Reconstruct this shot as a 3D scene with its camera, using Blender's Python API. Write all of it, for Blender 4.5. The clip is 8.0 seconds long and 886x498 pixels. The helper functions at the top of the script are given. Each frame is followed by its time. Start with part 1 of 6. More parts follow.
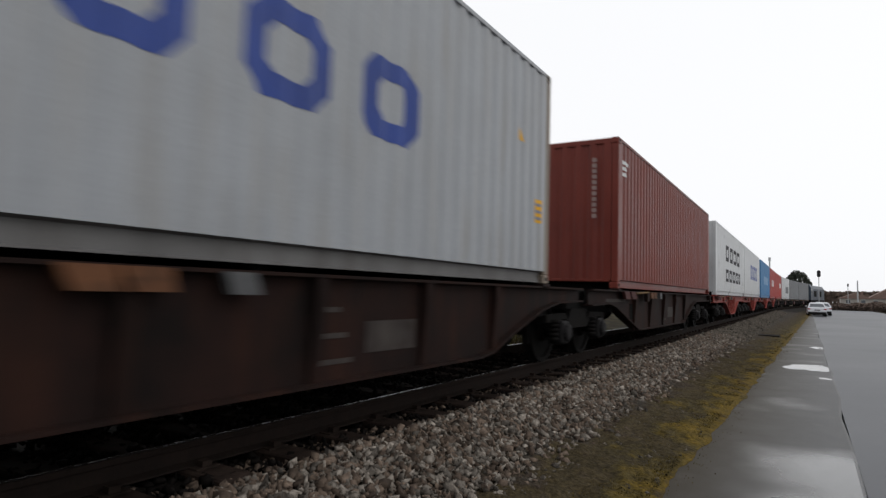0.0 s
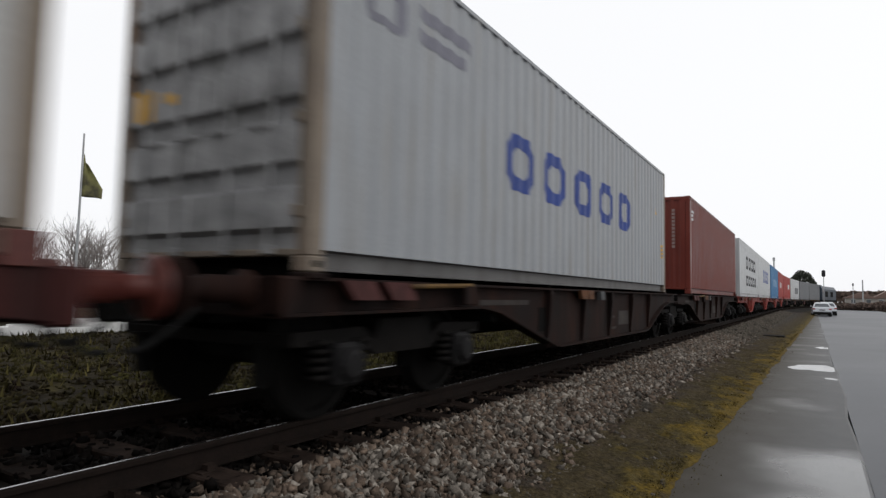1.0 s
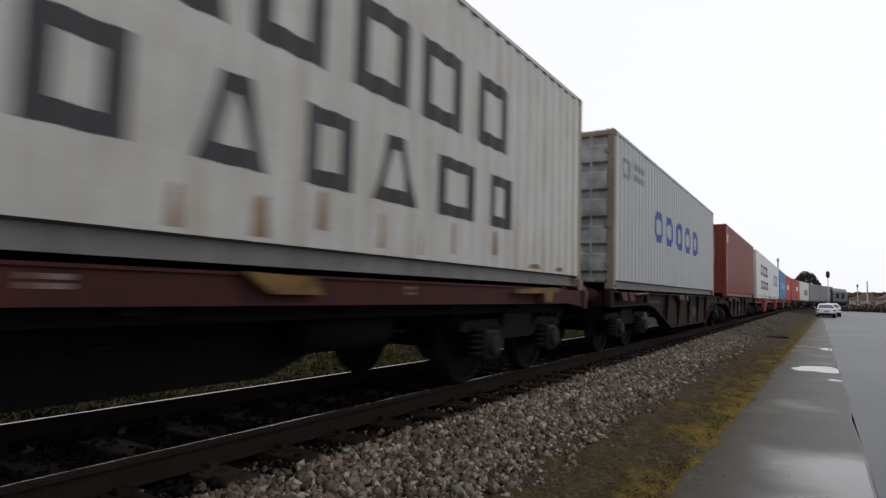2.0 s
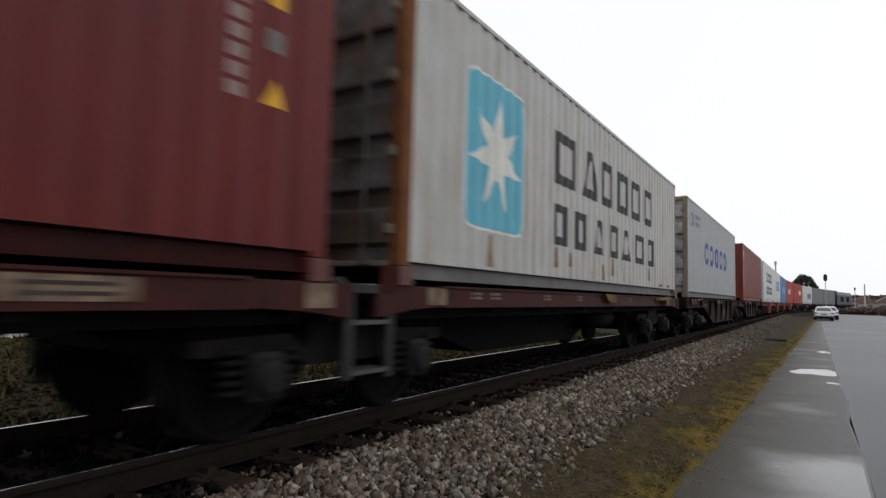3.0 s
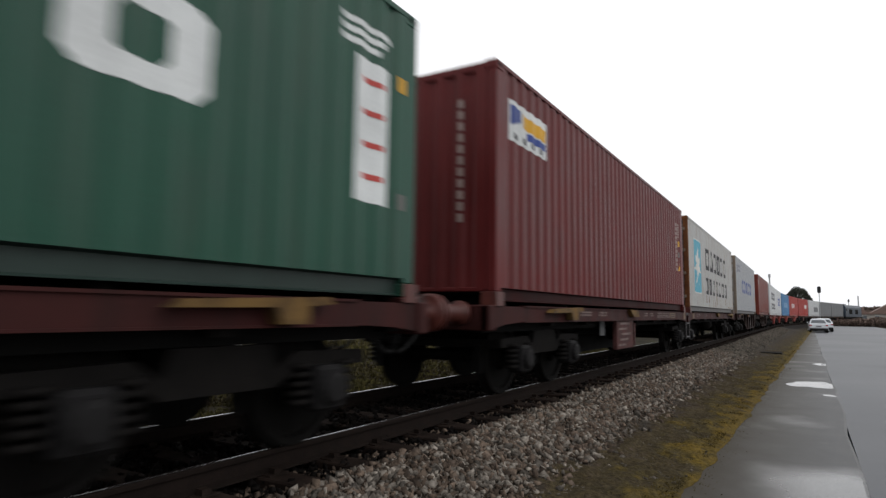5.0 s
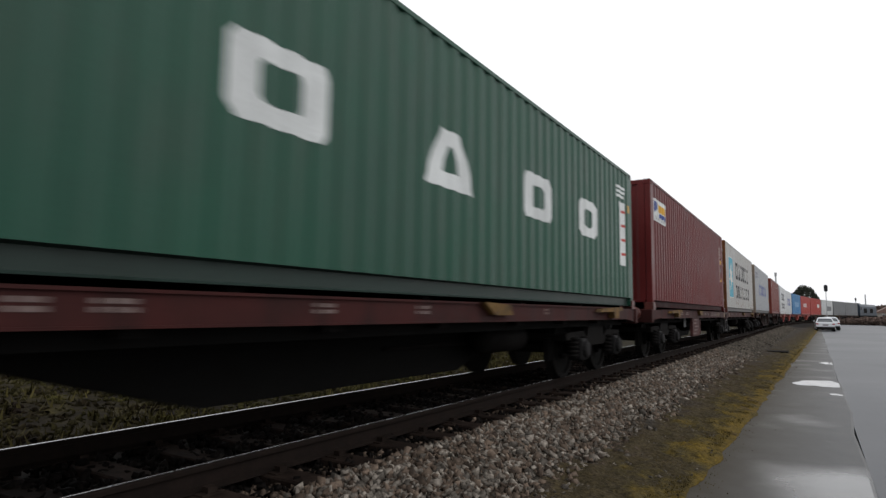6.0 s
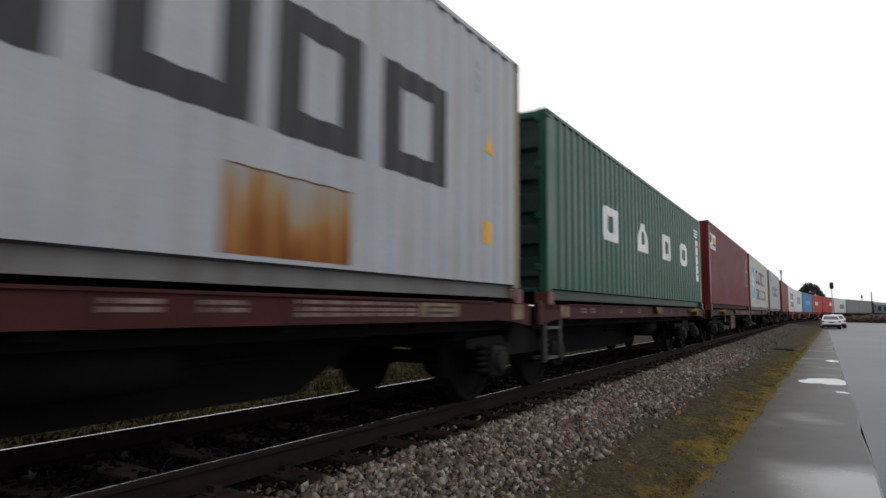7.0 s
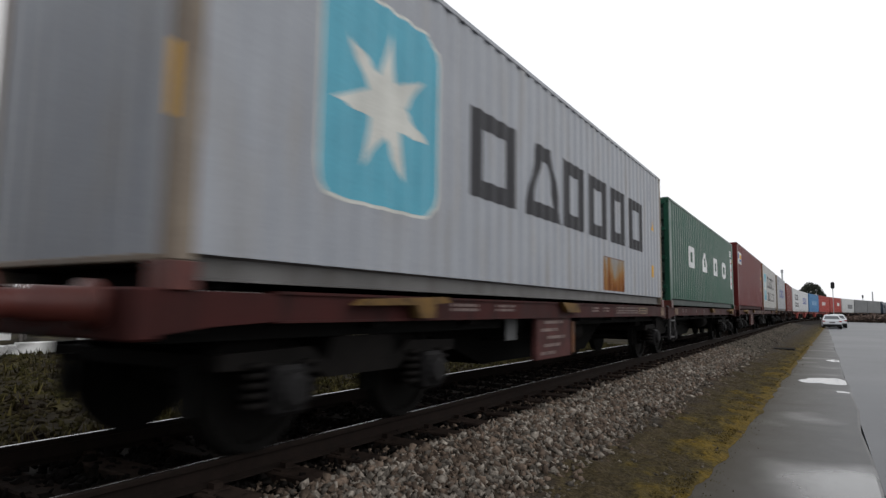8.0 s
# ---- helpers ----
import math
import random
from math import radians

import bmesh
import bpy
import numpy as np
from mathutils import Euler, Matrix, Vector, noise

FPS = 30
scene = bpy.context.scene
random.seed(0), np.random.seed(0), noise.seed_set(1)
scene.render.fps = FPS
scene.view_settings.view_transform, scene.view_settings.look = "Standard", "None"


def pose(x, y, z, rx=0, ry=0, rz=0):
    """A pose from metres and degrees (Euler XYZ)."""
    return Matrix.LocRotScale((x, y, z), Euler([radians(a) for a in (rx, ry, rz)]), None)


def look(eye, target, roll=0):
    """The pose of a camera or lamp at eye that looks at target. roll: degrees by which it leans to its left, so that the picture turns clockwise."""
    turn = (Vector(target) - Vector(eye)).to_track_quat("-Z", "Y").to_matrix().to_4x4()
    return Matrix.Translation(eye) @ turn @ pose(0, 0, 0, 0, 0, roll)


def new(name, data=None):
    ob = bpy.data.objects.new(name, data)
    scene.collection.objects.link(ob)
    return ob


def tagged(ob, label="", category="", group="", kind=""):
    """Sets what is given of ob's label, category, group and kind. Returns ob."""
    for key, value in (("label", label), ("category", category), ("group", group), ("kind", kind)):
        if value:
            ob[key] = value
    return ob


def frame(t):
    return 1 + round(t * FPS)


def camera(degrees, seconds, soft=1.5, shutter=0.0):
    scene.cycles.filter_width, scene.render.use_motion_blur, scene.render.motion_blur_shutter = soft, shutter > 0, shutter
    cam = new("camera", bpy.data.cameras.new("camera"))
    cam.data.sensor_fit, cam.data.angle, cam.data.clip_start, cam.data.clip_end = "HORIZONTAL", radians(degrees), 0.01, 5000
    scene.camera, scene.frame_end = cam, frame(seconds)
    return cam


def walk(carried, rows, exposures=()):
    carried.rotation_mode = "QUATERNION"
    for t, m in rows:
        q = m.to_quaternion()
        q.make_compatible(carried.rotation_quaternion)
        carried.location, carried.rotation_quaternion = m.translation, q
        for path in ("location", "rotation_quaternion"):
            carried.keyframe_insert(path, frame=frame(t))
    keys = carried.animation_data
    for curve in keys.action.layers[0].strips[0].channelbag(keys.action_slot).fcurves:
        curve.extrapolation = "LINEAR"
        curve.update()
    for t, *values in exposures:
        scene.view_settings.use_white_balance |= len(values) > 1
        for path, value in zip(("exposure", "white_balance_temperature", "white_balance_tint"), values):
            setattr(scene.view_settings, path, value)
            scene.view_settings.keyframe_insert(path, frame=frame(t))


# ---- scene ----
# A container train rolls away beside a wet lane under an overcast sky.
# Metres; x to the right of the track, y along it, z up from the lane.
EYE_Z = 1.55
RAIL_TOP = 0.515
FLOOR_Z = 1.678          # containers' underside
TRACK_X = -4.268
CURVE_Y, CURVE_R = 80.0, 385.0
SPEED, GAIN = 7.5482, 0.01416

# ---- camera ----
cam = camera(72.46, 8.0, soft=1.4, shutter=0.6)
# seconds, yaw, pitch, roll: held in the hand on one spot
TURNS = [
    (0.0, 31.16, 3.91, 1.61),
    (0.5, 31.34, 4.05, 1.32),
    (1.0, 31.47, 4.13, 1.22),
    (2.5, 31.88, 4.09, 1.57),
    (3.0, 31.60, 4.40, 1.41),
    (3.5, 31.75, 4.59, 1.19),
    (4.0, 31.74, 4.77, 1.05),
    (4.5, 31.57, 4.89, 0.71),
    (4.6, 31.15, 5.59, 0.71),
    (4.7, 31.12, 5.78, 0.71),
    (4.8, 31.14, 5.95, 0.72),
    (5.0, 31.13, 5.97, 0.73),
    (5.1, 31.42, 5.92, 0.74),
    (5.2, 31.47, 5.86, 0.75),
    (6.3, 31.68, 5.78, 0.79),
    (6.5, 31.75, 5.73, 0.79),
    (7.0, 31.98, 5.69, 0.59),
    (7.5, 32.03, 5.66, 0.72),
    (8.0, 32.06, 5.54, 0.78),
]
walk(cam, [(t, pose(0, 0, EYE_Z, 0, 0, yaw) @ pose(0, 0, 0, 90 + pitch) @ pose(0, 0, 0, 0, 0, roll))
           for t, yaw, pitch, roll in TURNS],
     exposures=[(0.0, -0.1), (3.0, -0.08), (4.5, 0.0), (8.0, 0.0)])

# ---- sky and light ----
world = bpy.data.worlds.new("overcast")
scene.world = world
world.use_nodes = True
wn, wl = world.node_tree.nodes, world.node_tree.links
wn.clear()
sky = wn.new("ShaderNodeTexSky")
sky.sky_type = "NISHITA"
sky.sun_disc = False
sky.sun_elevation, sky.sun_rotation = radians(38), radians(60)
sky.dust_density = 4.0
sky.air_density = 1.0
grey = wn.new("ShaderNodeHueSaturation")
grey.inputs["Saturation"].default_value = 0.12
grey.inputs["Value"].default_value = 0.12
# thick even cloud veils the sky
veil = wn.new("ShaderNodeMix")
veil.data_type = "RGBA"
veil.inputs["Factor"].default_value = 0.88
veil.inputs["B"].default_value = (1.12, 1.13, 1.155, 1)
back = wn.new("ShaderNodeBackground")
back.inputs["Strength"].default_value = 1.0
wout = wn.new("ShaderNodeOutputWorld")
wl.new(sky.outputs[0], grey.inputs["Color"])
wl.new(grey.outputs[0], veil.inputs["A"])
wl.new(veil.outputs["Result"], back.inputs[0])
wl.new(back.outputs[0], wout.inputs[0])

sun_data = bpy.data.lights.new("sun", "SUN")
sun_data.energy, sun_data.angle, sun_data.color = 0.5, radians(45), (1.0, 0.98, 0.95)
sun = new("sun", sun_data)
sun.matrix_world = look((20, 3, 20), (0, 0, 0))


# ---- materials ----
def nodes_of(name):
    m = bpy.data.materials.new(name)
    m.use_nodes = True
    nt = m.node_tree
    return m, nt.nodes, nt.links, nt.nodes["Principled BSDF"]


def surface(name, base, other=None, scale=3.0, rough=0.6, metal=0.0, bump=0.15, grain=40.0,
            dirt=None, dirt_amount=0.0, streak=(5.0, 5.0, 0.7), spec=0.22, island=0.0, piece=0.0):
    """Two-scale procedural surface: broad mottling, fine grain, and optional streaked dirt."""
    m, n, l, b = nodes_of(name)
    co = n.new("ShaderNodeTexCoord")
    big = n.new("ShaderNodeTexNoise")
    big.inputs["Scale"].default_value, big.inputs["Detail"].default_value = scale, 6.0
    l.new(co.outputs["Object"], big.inputs["Vector"])
    fine = n.new("ShaderNodeTexNoise")
    fine.inputs["Scale"].default_value, fine.inputs["Detail"].default_value = grain, 4.0
    l.new(co.outputs["Object"], fine.inputs["Vector"])
    other = other or tuple(c * 0.78 for c in base)
    ramp = n.new("ShaderNodeValToRGB")
    ramp.color_ramp.elements[0].position, ramp.color_ramp.elements[1].position = 0.34, 0.66
    ramp.color_ramp.elements[0].color, ramp.color_ramp.elements[1].color = (*other, 1), (*base, 1)
    l.new(big.outputs["Fac"], ramp.inputs[0])
    colour = ramp.outputs[0]
    if dirt:
        mp = n.new("ShaderNodeMapping")
        mp.inputs["Scale"].default_value = streak
        l.new(co.outputs["Object"], mp.inputs["Vector"])
        sn = n.new("ShaderNodeTexNoise")
        sn.inputs["Scale"].default_value, sn.inputs["Detail"].default_value = 1.0, 5.0
        l.new(mp.outputs[0], sn.inputs["Vector"])
        sr = n.new("ShaderNodeMapRange")
        sr.inputs["From Min"].default_value, sr.inputs["From Max"].default_value = 0.5, 0.78
        sr.inputs["To Max"].default_value = dirt_amount
        l.new(sn.outputs["Fac"], sr.inputs[0])
        mix = n.new("ShaderNodeMix")
        mix.data_type = "RGBA"
        mix.inputs["B"].default_value = (*dirt, 1)
        l.new(sr.outputs[0], mix.inputs["Factor"])
        l.new(colour, mix.inputs["A"])
        colour = mix.outputs["Result"]
    fm = n.new("ShaderNodeMapRange")
    fm.inputs["To Min"].default_value, fm.inputs["To Max"].default_value = 0.82, 1.18
    l.new(fine.outputs["Fac"], fm.inputs[0])
    value = fm.outputs[0]
    for amount, node, out in ((island, "ShaderNodeNewGeometry", "Random Per Island"),
                              (piece, "ShaderNodeObjectInfo", "Random")):
        if amount:
            src = n.new(node)
            rm = n.new("ShaderNodeMapRange")
            rm.inputs["To Min"].default_value, rm.inputs["To Max"].default_value = 1 - amount, 1 + amount
            l.new(src.outputs[out], rm.inputs[0])
            mul = n.new("ShaderNodeMath")
            mul.operation = "MULTIPLY"
            l.new(value, mul.inputs[0])
            l.new(rm.outputs[0], mul.inputs[1])
            value = mul.outputs[0]
    hs = n.new("ShaderNodeHueSaturation")
    l.new(value, hs.inputs["Value"])
    l.new(colour, hs.inputs["Color"])
    l.new(hs.outputs[0], b.inputs["Base Color"])
    b.inputs["Metallic"].default_value = metal
    b.inputs["Specular IOR Level"].default_value = spec
    rr = n.new("ShaderNodeMapRange")
    rr.inputs["To Min"].default_value = max(0.02, rough - 0.15)
    rr.inputs["To Max"].default_value = min(1.0, rough + 0.15)
    l.new(big.outputs["Fac"], rr.inputs[0])
    l.new(rr.outputs[0], b.inputs["Roughness"])
    if bump:
        bp = n.new("ShaderNodeBump")
        bp.inputs["Strength"].default_value, bp.inputs["Distance"].default_value = bump, 0.01
        l.new(fine.outputs["Fac"], bp.inputs["Height"])
        l.new(bp.outputs[0], b.inputs["Normal"])
    return m


RUST = (0.16, 0.065, 0.025)
GRIME = (0.07, 0.06, 0.05)
M = {}
M["grey"] = surface("grey_paint", (0.272, 0.286, 0.305), (0.235, 0.247, 0.263), 1.5, 0.44, dirt=(0.22, 0.2, 0.17), dirt_amount=0.5, spec=0.5)
M["grey_blue"] = surface("grey_blue_paint", (0.272, 0.288, 0.32), (0.234, 0.249, 0.28), 1.5, 0.44, dirt=(0.22, 0.19, 0.15), dirt_amount=0.5, spec=0.5)
M["grey_rusty"] = surface("grey_rusty_paint", (0.345, 0.345, 0.338), (0.285, 0.282, 0.27), 1.7, 0.42, dirt=(0.22, 0.16, 0.1), dirt_amount=0.7, spec=0.55)
M["white"] = surface("white_paint", (0.46, 0.475, 0.485), (0.4, 0.41, 0.42), 1.5, 0.33, dirt=(0.27, 0.24, 0.2), dirt_amount=0.4, spec=0.5)
M["maroon"] = surface("maroon_paint", (0.11, 0.0158, 0.0158), (0.09, 0.0128, 0.0128), 1.3, 0.42, dirt=(0.055, 0.012, 0.011), dirt_amount=0.6, spec=0.14)
M["red_brown"] = surface("red_brown_paint", (0.148, 0.032, 0.023), (0.124, 0.027, 0.02), 1.3, 0.4, dirt=(0.075, 0.02, 0.015), dirt_amount=0.5, spec=0.14)
M["green"] = surface("green_paint", (0.012, 0.066, 0.041), (0.0105, 0.055, 0.035), 1.3, 0.38, dirt=(0.04, 0.06, 0.045), dirt_amount=0.5)
M["blue"] = surface("blue_paint", (0.055, 0.18, 0.36), (0.045, 0.155, 0.31), 1.3, 0.5, dirt=(0.09, 0.1, 0.12), dirt_amount=0.4)
M["red"] = surface("red_paint", (0.32, 0.036, 0.028), (0.27, 0.03, 0.024), 1.3, 0.5, dirt=(0.12, 0.05, 0.04), dirt_amount=0.4)
M["tarp_grey"] = surface("grey_tarpaulin", (0.18, 0.185, 0.195), (0.145, 0.15, 0.155), 1.0, 0.6, dirt=(0.12, 0.12, 0.12), dirt_amount=0.4)
M["loco_dark"] = surface("dark_blue_paint", (0.035, 0.05, 0.07), None, 1.0, 0.45)
M["door_rust"] = surface("rust_eaten_grey_door", (0.125, 0.12, 0.118), (0.05, 0.042, 0.037), 3.0, 0.7, bump=0.3, dirt=(0.1, 0.045, 0.02), dirt_amount=0.9, streak=(3, 3, 1.2), spec=0.1)
M["buffer_red"] = surface("worn_buffer_paint", (0.1, 0.026, 0.02), (0.065, 0.017, 0.014), 5.0, 0.4, dirt=(0.02, 0.012, 0.01), dirt_amount=0.6, spec=0.3)
M["step_grey"] = surface("worn_step_steel", (0.024, 0.0225, 0.0235), (0.014, 0.013, 0.0135), 6.0, 0.6, dirt=(0.012, 0.01, 0.009), dirt_amount=0.6, spec=0.2)
# treads are paler than the uprights of the step frame
M["step_tread"] = surface("pale_tread", (0.06, 0.057, 0.06), (0.035, 0.033, 0.034), 8.0, 0.5, spec=0.3)
# slightly paler than the bogie, with the same under-wagon shade put in
M["axle_box"] = surface("dim_axle_box", (0.0125, 0.012, 0.0125), (0.0085, 0.008, 0.0082), 5.0, 0.7, bump=0.3, spec=0.1)
M["mark_blue"] = surface("blue_lettering", (0.03, 0.06, 0.25), None, 2.0, 0.5)
M["mark_pale_blue"] = surface("pale_blue_print", (0.24, 0.38, 0.55), None, 2.0, 0.5)
M["mark_black"] = surface("black_lettering", (0.035, 0.035, 0.04), None, 2.0, 0.6)
M["mark_white"] = surface("white_lettering", (0.66, 0.68, 0.68), None, 2.0, 0.5)
M["mark_cream"] = surface("cream_star", (0.62, 0.62, 0.58), None, 2.0, 0.5)
M["mark_sky"] = surface("sky_blue_panel", (0.10, 0.36, 0.47), (0.085, 0.31, 0.41), 2.0, 0.5)
M["mark_yellow"] = surface("yellow_sticker", (0.62, 0.33, 0.02), None, 2.0, 0.5)
M["mark_red"] = surface("red_print", (0.45, 0.06, 0.05), None, 2.0, 0.5)
M["mark_faded"] = surface("faded_print", (0.2, 0.2, 0.24), None, 2.0, 0.6)
M["mark_pale"] = surface("weathered_print", (0.26, 0.185, 0.17), None, 2.0, 0.6)
M["rust"] = surface("rust", RUST, (0.10, 0.04, 0.02), 6.0, 0.85, bump=0.4, spec=0.1)
M["rust_orange"] = surface("orange_rust", (0.225, 0.165, 0.115), (0.15, 0.078, 0.042), 7.0, 0.8, bump=0.3, dirt=(0.11, 0.05, 0.025), dirt_amount=0.8, streak=(9, 9, 3), spec=0.1)
M["tan"] = surface("dirty_tan_post", (0.2, 0.165, 0.13), (0.155, 0.125, 0.1), 3.0, 0.6, dirt=RUST, dirt_amount=0.6)
# darker than their grime alone: under-wagon shade is in these three colours
M["steel_dark"] = surface("grimy_shaded_steel", (0.0105, 0.0095, 0.009), (0.0065, 0.006, 0.0058), 4.0, 0.75, bump=0.3, spec=0.03)
M["black_iron"] = surface("shaded_black_iron", (0.007, 0.0068, 0.0066), (0.005, 0.0048, 0.0046), 4.0, 0.8, bump=0.3, spec=0.04)
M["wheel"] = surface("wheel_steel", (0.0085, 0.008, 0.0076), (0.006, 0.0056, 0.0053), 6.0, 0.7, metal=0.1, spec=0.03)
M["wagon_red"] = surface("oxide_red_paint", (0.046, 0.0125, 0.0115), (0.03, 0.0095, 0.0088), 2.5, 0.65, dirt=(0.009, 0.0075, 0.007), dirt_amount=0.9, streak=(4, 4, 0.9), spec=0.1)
M["wagon_bright"] = surface("bright_red_paint", (0.23, 0.035, 0.025), (0.18, 0.03, 0.022), 2.5, 0.6, dirt=GRIME, dirt_amount=0.5, streak=(3, 3, 3))
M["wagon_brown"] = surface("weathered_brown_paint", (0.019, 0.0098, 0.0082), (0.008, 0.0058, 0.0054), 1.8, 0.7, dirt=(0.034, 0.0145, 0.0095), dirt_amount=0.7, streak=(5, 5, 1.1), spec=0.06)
M["wagon_yellow"] = surface("worn_yellow_paint", (0.15, 0.088, 0.03), (0.075, 0.045, 0.02), 8.0, 0.65, dirt=(0.02, 0.015, 0.012), dirt_amount=0.8, streak=(6, 6, 6), spec=0.1)
M["wagon_orange"] = surface("worn_orange_paint", (0.125, 0.055, 0.027), (0.075, 0.036, 0.02), 8.0, 0.65, dirt=(0.02, 0.015, 0.012), dirt_amount=0.8, streak=(6, 6, 6), spec=0.1)
M["plate_pink"] = surface("faded_red_board", (0.078, 0.031, 0.029), (0.045, 0.018, 0.017), 5.0, 0.65, dirt=(0.012, 0.009, 0.008), dirt_amount=0.7, streak=(4, 4, 4), spec=0.1)
M["plate_grey"] = surface("stencil_grey", (0.14, 0.135, 0.13), (0.115, 0.11, 0.105), 6.0, 0.65)
M["plate_cream"] = surface("cream_plate", (0.2, 0.145, 0.105), (0.11, 0.078, 0.055), 8.0, 0.65, dirt=(0.02, 0.015, 0.012), dirt_amount=0.7, streak=(6, 6, 6), spec=0.1)
M["plate_stencil"] = surface("worn_stencil", (0.21, 0.165, 0.155), (0.1, 0.07, 0.066), 12.0, 0.65, dirt=(0.03, 0.015, 0.013), dirt_amount=0.8, streak=(7, 7, 7), spec=0.1)
M["plate_tag"] = surface("dull_tag_plate", (0.095, 0.097, 0.1), (0.07, 0.071, 0.073), 6.0, 0.7, spec=0.1)
M["turf"] = surface("turf_clump", (0.054, 0.05, 0.016), (0.014, 0.0095, 0.0065), 1.3, 0.9, bump=0.4, island=0.5, spec=0.04)
M["grime_rail"] = surface("grimy_grey_rail", (0.122, 0.119, 0.118), (0.08, 0.077, 0.076), 2.0, 0.6, dirt=(0.05, 0.042, 0.036), dirt_amount=0.7, spec=0.3)
# greyer, darker green than the sides, with paler level streaks
M["green_door"] = surface("dull_green_door", (0.022, 0.04, 0.034), (0.012, 0.024, 0.02), 2.5, 0.5, dirt=(0.06, 0.07, 0.065), dirt_amount=0.6, streak=(1.0, 1.0, 7.0))
M["door_grey"] = surface("scuffed_grey_door", (0.35, 0.35, 0.355), (0.2, 0.2, 0.205), 3.5, 0.5, dirt=(0.09, 0.085, 0.08), dirt_amount=0.7, streak=(3, 3, 2))
M["green_rail"] = surface("grimy_green_rail", (0.02, 0.035, 0.03), (0.014, 0.025, 0.021), 2.0, 0.5)
M["maroon_rail"] = surface("grimy_maroon_rail", (0.034, 0.0085, 0.0085), (0.024, 0.0068, 0.0068), 2.0, 0.6, dirt=(0.012, 0.009, 0.008), dirt_amount=0.7, spec=0.05)
M["plate_dim"] = surface("dim_stencil", (0.052, 0.045, 0.041), (0.032, 0.027, 0.025), 6.0, 0.7, dirt=(0.018, 0.012, 0.01), dirt_amount=0.9, streak=(5, 5, 5), spec=0.1)
M["stone_warm"] = surface("rust_stained_stone", (0.13, 0.097, 0.074), (0.056, 0.042, 0.033), 18.0, 0.8, bump=0.3, grain=90, island=0.55, spec=0.08)
M["stone_brown"] = surface("dusty_brown_stone", (0.105, 0.092, 0.075), (0.07, 0.06, 0.05), 15.0, 0.85, bump=0.3, grain=90, island=0.45, spec=0.08)
M["rail_head"] = surface("polished_rail", (0.5, 0.5, 0.52), None, 9.0, 0.25, metal=1.0, bump=0.02)
M["rail_side"] = surface("rusty_rail", (0.014, 0.01, 0.0085), (0.01, 0.0075, 0.0065), 9.0, 0.85, bump=0.3, spec=0.04)
M["sleeper"] = surface("tarred_timber", (0.028, 0.02, 0.0165), (0.012, 0.0088, 0.0075), 7.0, 0.85, bump=0.5, grain=25, piece=0.3, spec=0.02)
M["stone"] = surface("crushed_stone", (0.205, 0.182, 0.156), (0.076, 0.064, 0.053), 20.0, 0.8, bump=0.4, grain=90, island=0.65, spec=0.1)
# oily stone taken far darker: shade under the train is in its colour
M["stone_dark"] = surface("oily_shaded_stone", (0.0085, 0.0072, 0.0065), (0.0052, 0.0045, 0.0042), 20.0, 0.8, bump=0.3, grain=90, island=0.5, spec=0.02)
# bed tone lowered likewise for the shade under the train
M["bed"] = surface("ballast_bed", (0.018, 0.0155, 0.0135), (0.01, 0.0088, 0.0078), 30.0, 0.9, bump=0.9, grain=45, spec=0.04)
M["leaf"] = surface("evergreen_leaf", (0.045, 0.05, 0.038), (0.032, 0.036, 0.028), 2.0, 0.7, island=0.4, spec=0.1)
M["twig"] = surface("pale_twig", (0.30, 0.27, 0.26), (0.2, 0.18, 0.17), 3.0, 0.8, spec=0.1)
M["hedge_leaf"] = surface("winter_hedge", (0.16, 0.118, 0.1), (0.115, 0.086, 0.072), 2.0, 0.8, island=0.5, spec=0.1)
M["moss_blade"] = surface("moss_and_grass", (0.088, 0.062, 0.0125), (0.045, 0.034, 0.0125), 6.0, 0.8, island=0.3, spec=0.1)
M["turf_blade"] = surface("olive_winter_grass", (0.085, 0.072, 0.024), (0.03, 0.024, 0.012), 0.9, 0.8, island=0.5, spec=0.05)
M["car_white"] = surface("white_car_paint", (0.56, 0.58, 0.61), (0.5, 0.52, 0.55), 1.0, 0.25, bump=0.0, spec=0.5)
# base colour lifted to stand for sky reflected in the glass
M["glass_dark"] = surface("sky_toned_glass", (0.09, 0.1, 0.11), (0.07, 0.08, 0.09), 1.0, 0.08, bump=0.0, spec=0.5)
M["rubber"] = surface("tyre_rubber", (0.02, 0.02, 0.02), None, 6.0, 0.85, spec=0.04)
M["lamp_red"] = surface("red_lens", (0.35, 0.02, 0.02), None, 6.0, 0.2, bump=0.0)
M["concrete"] = surface("pale_concrete", (0.8, 0.8, 0.8), (0.7, 0.7, 0.69), 2.0, 0.8, bump=0.3)
M["pole_grey"] = surface("galvanised_pole", (0.4, 0.41, 0.42), None, 4.0, 0.5)
M["signal_black"] = surface("signal_black", (0.025, 0.025, 0.028), None, 4.0, 0.6)
M["house_wall"] = surface("rendered_wall", (0.34, 0.32, 0.29), (0.28, 0.26, 0.24), 1.0, 0.85)
M["roof_tile"] = surface("roof_tiles", (0.2, 0.135, 0.115), (0.15, 0.105, 0.09), 3.0, 0.8, bump=0.4, grain=12)
M["flag"] = surface("dark_flag", (0.07, 0.065, 0.04), (0.26, 0.25, 0.1), 2.2, 0.8)
M["shed_yellow"] = surface("yellow_sheet", (0.5, 0.34, 0.06), None, 2.0, 0.6)


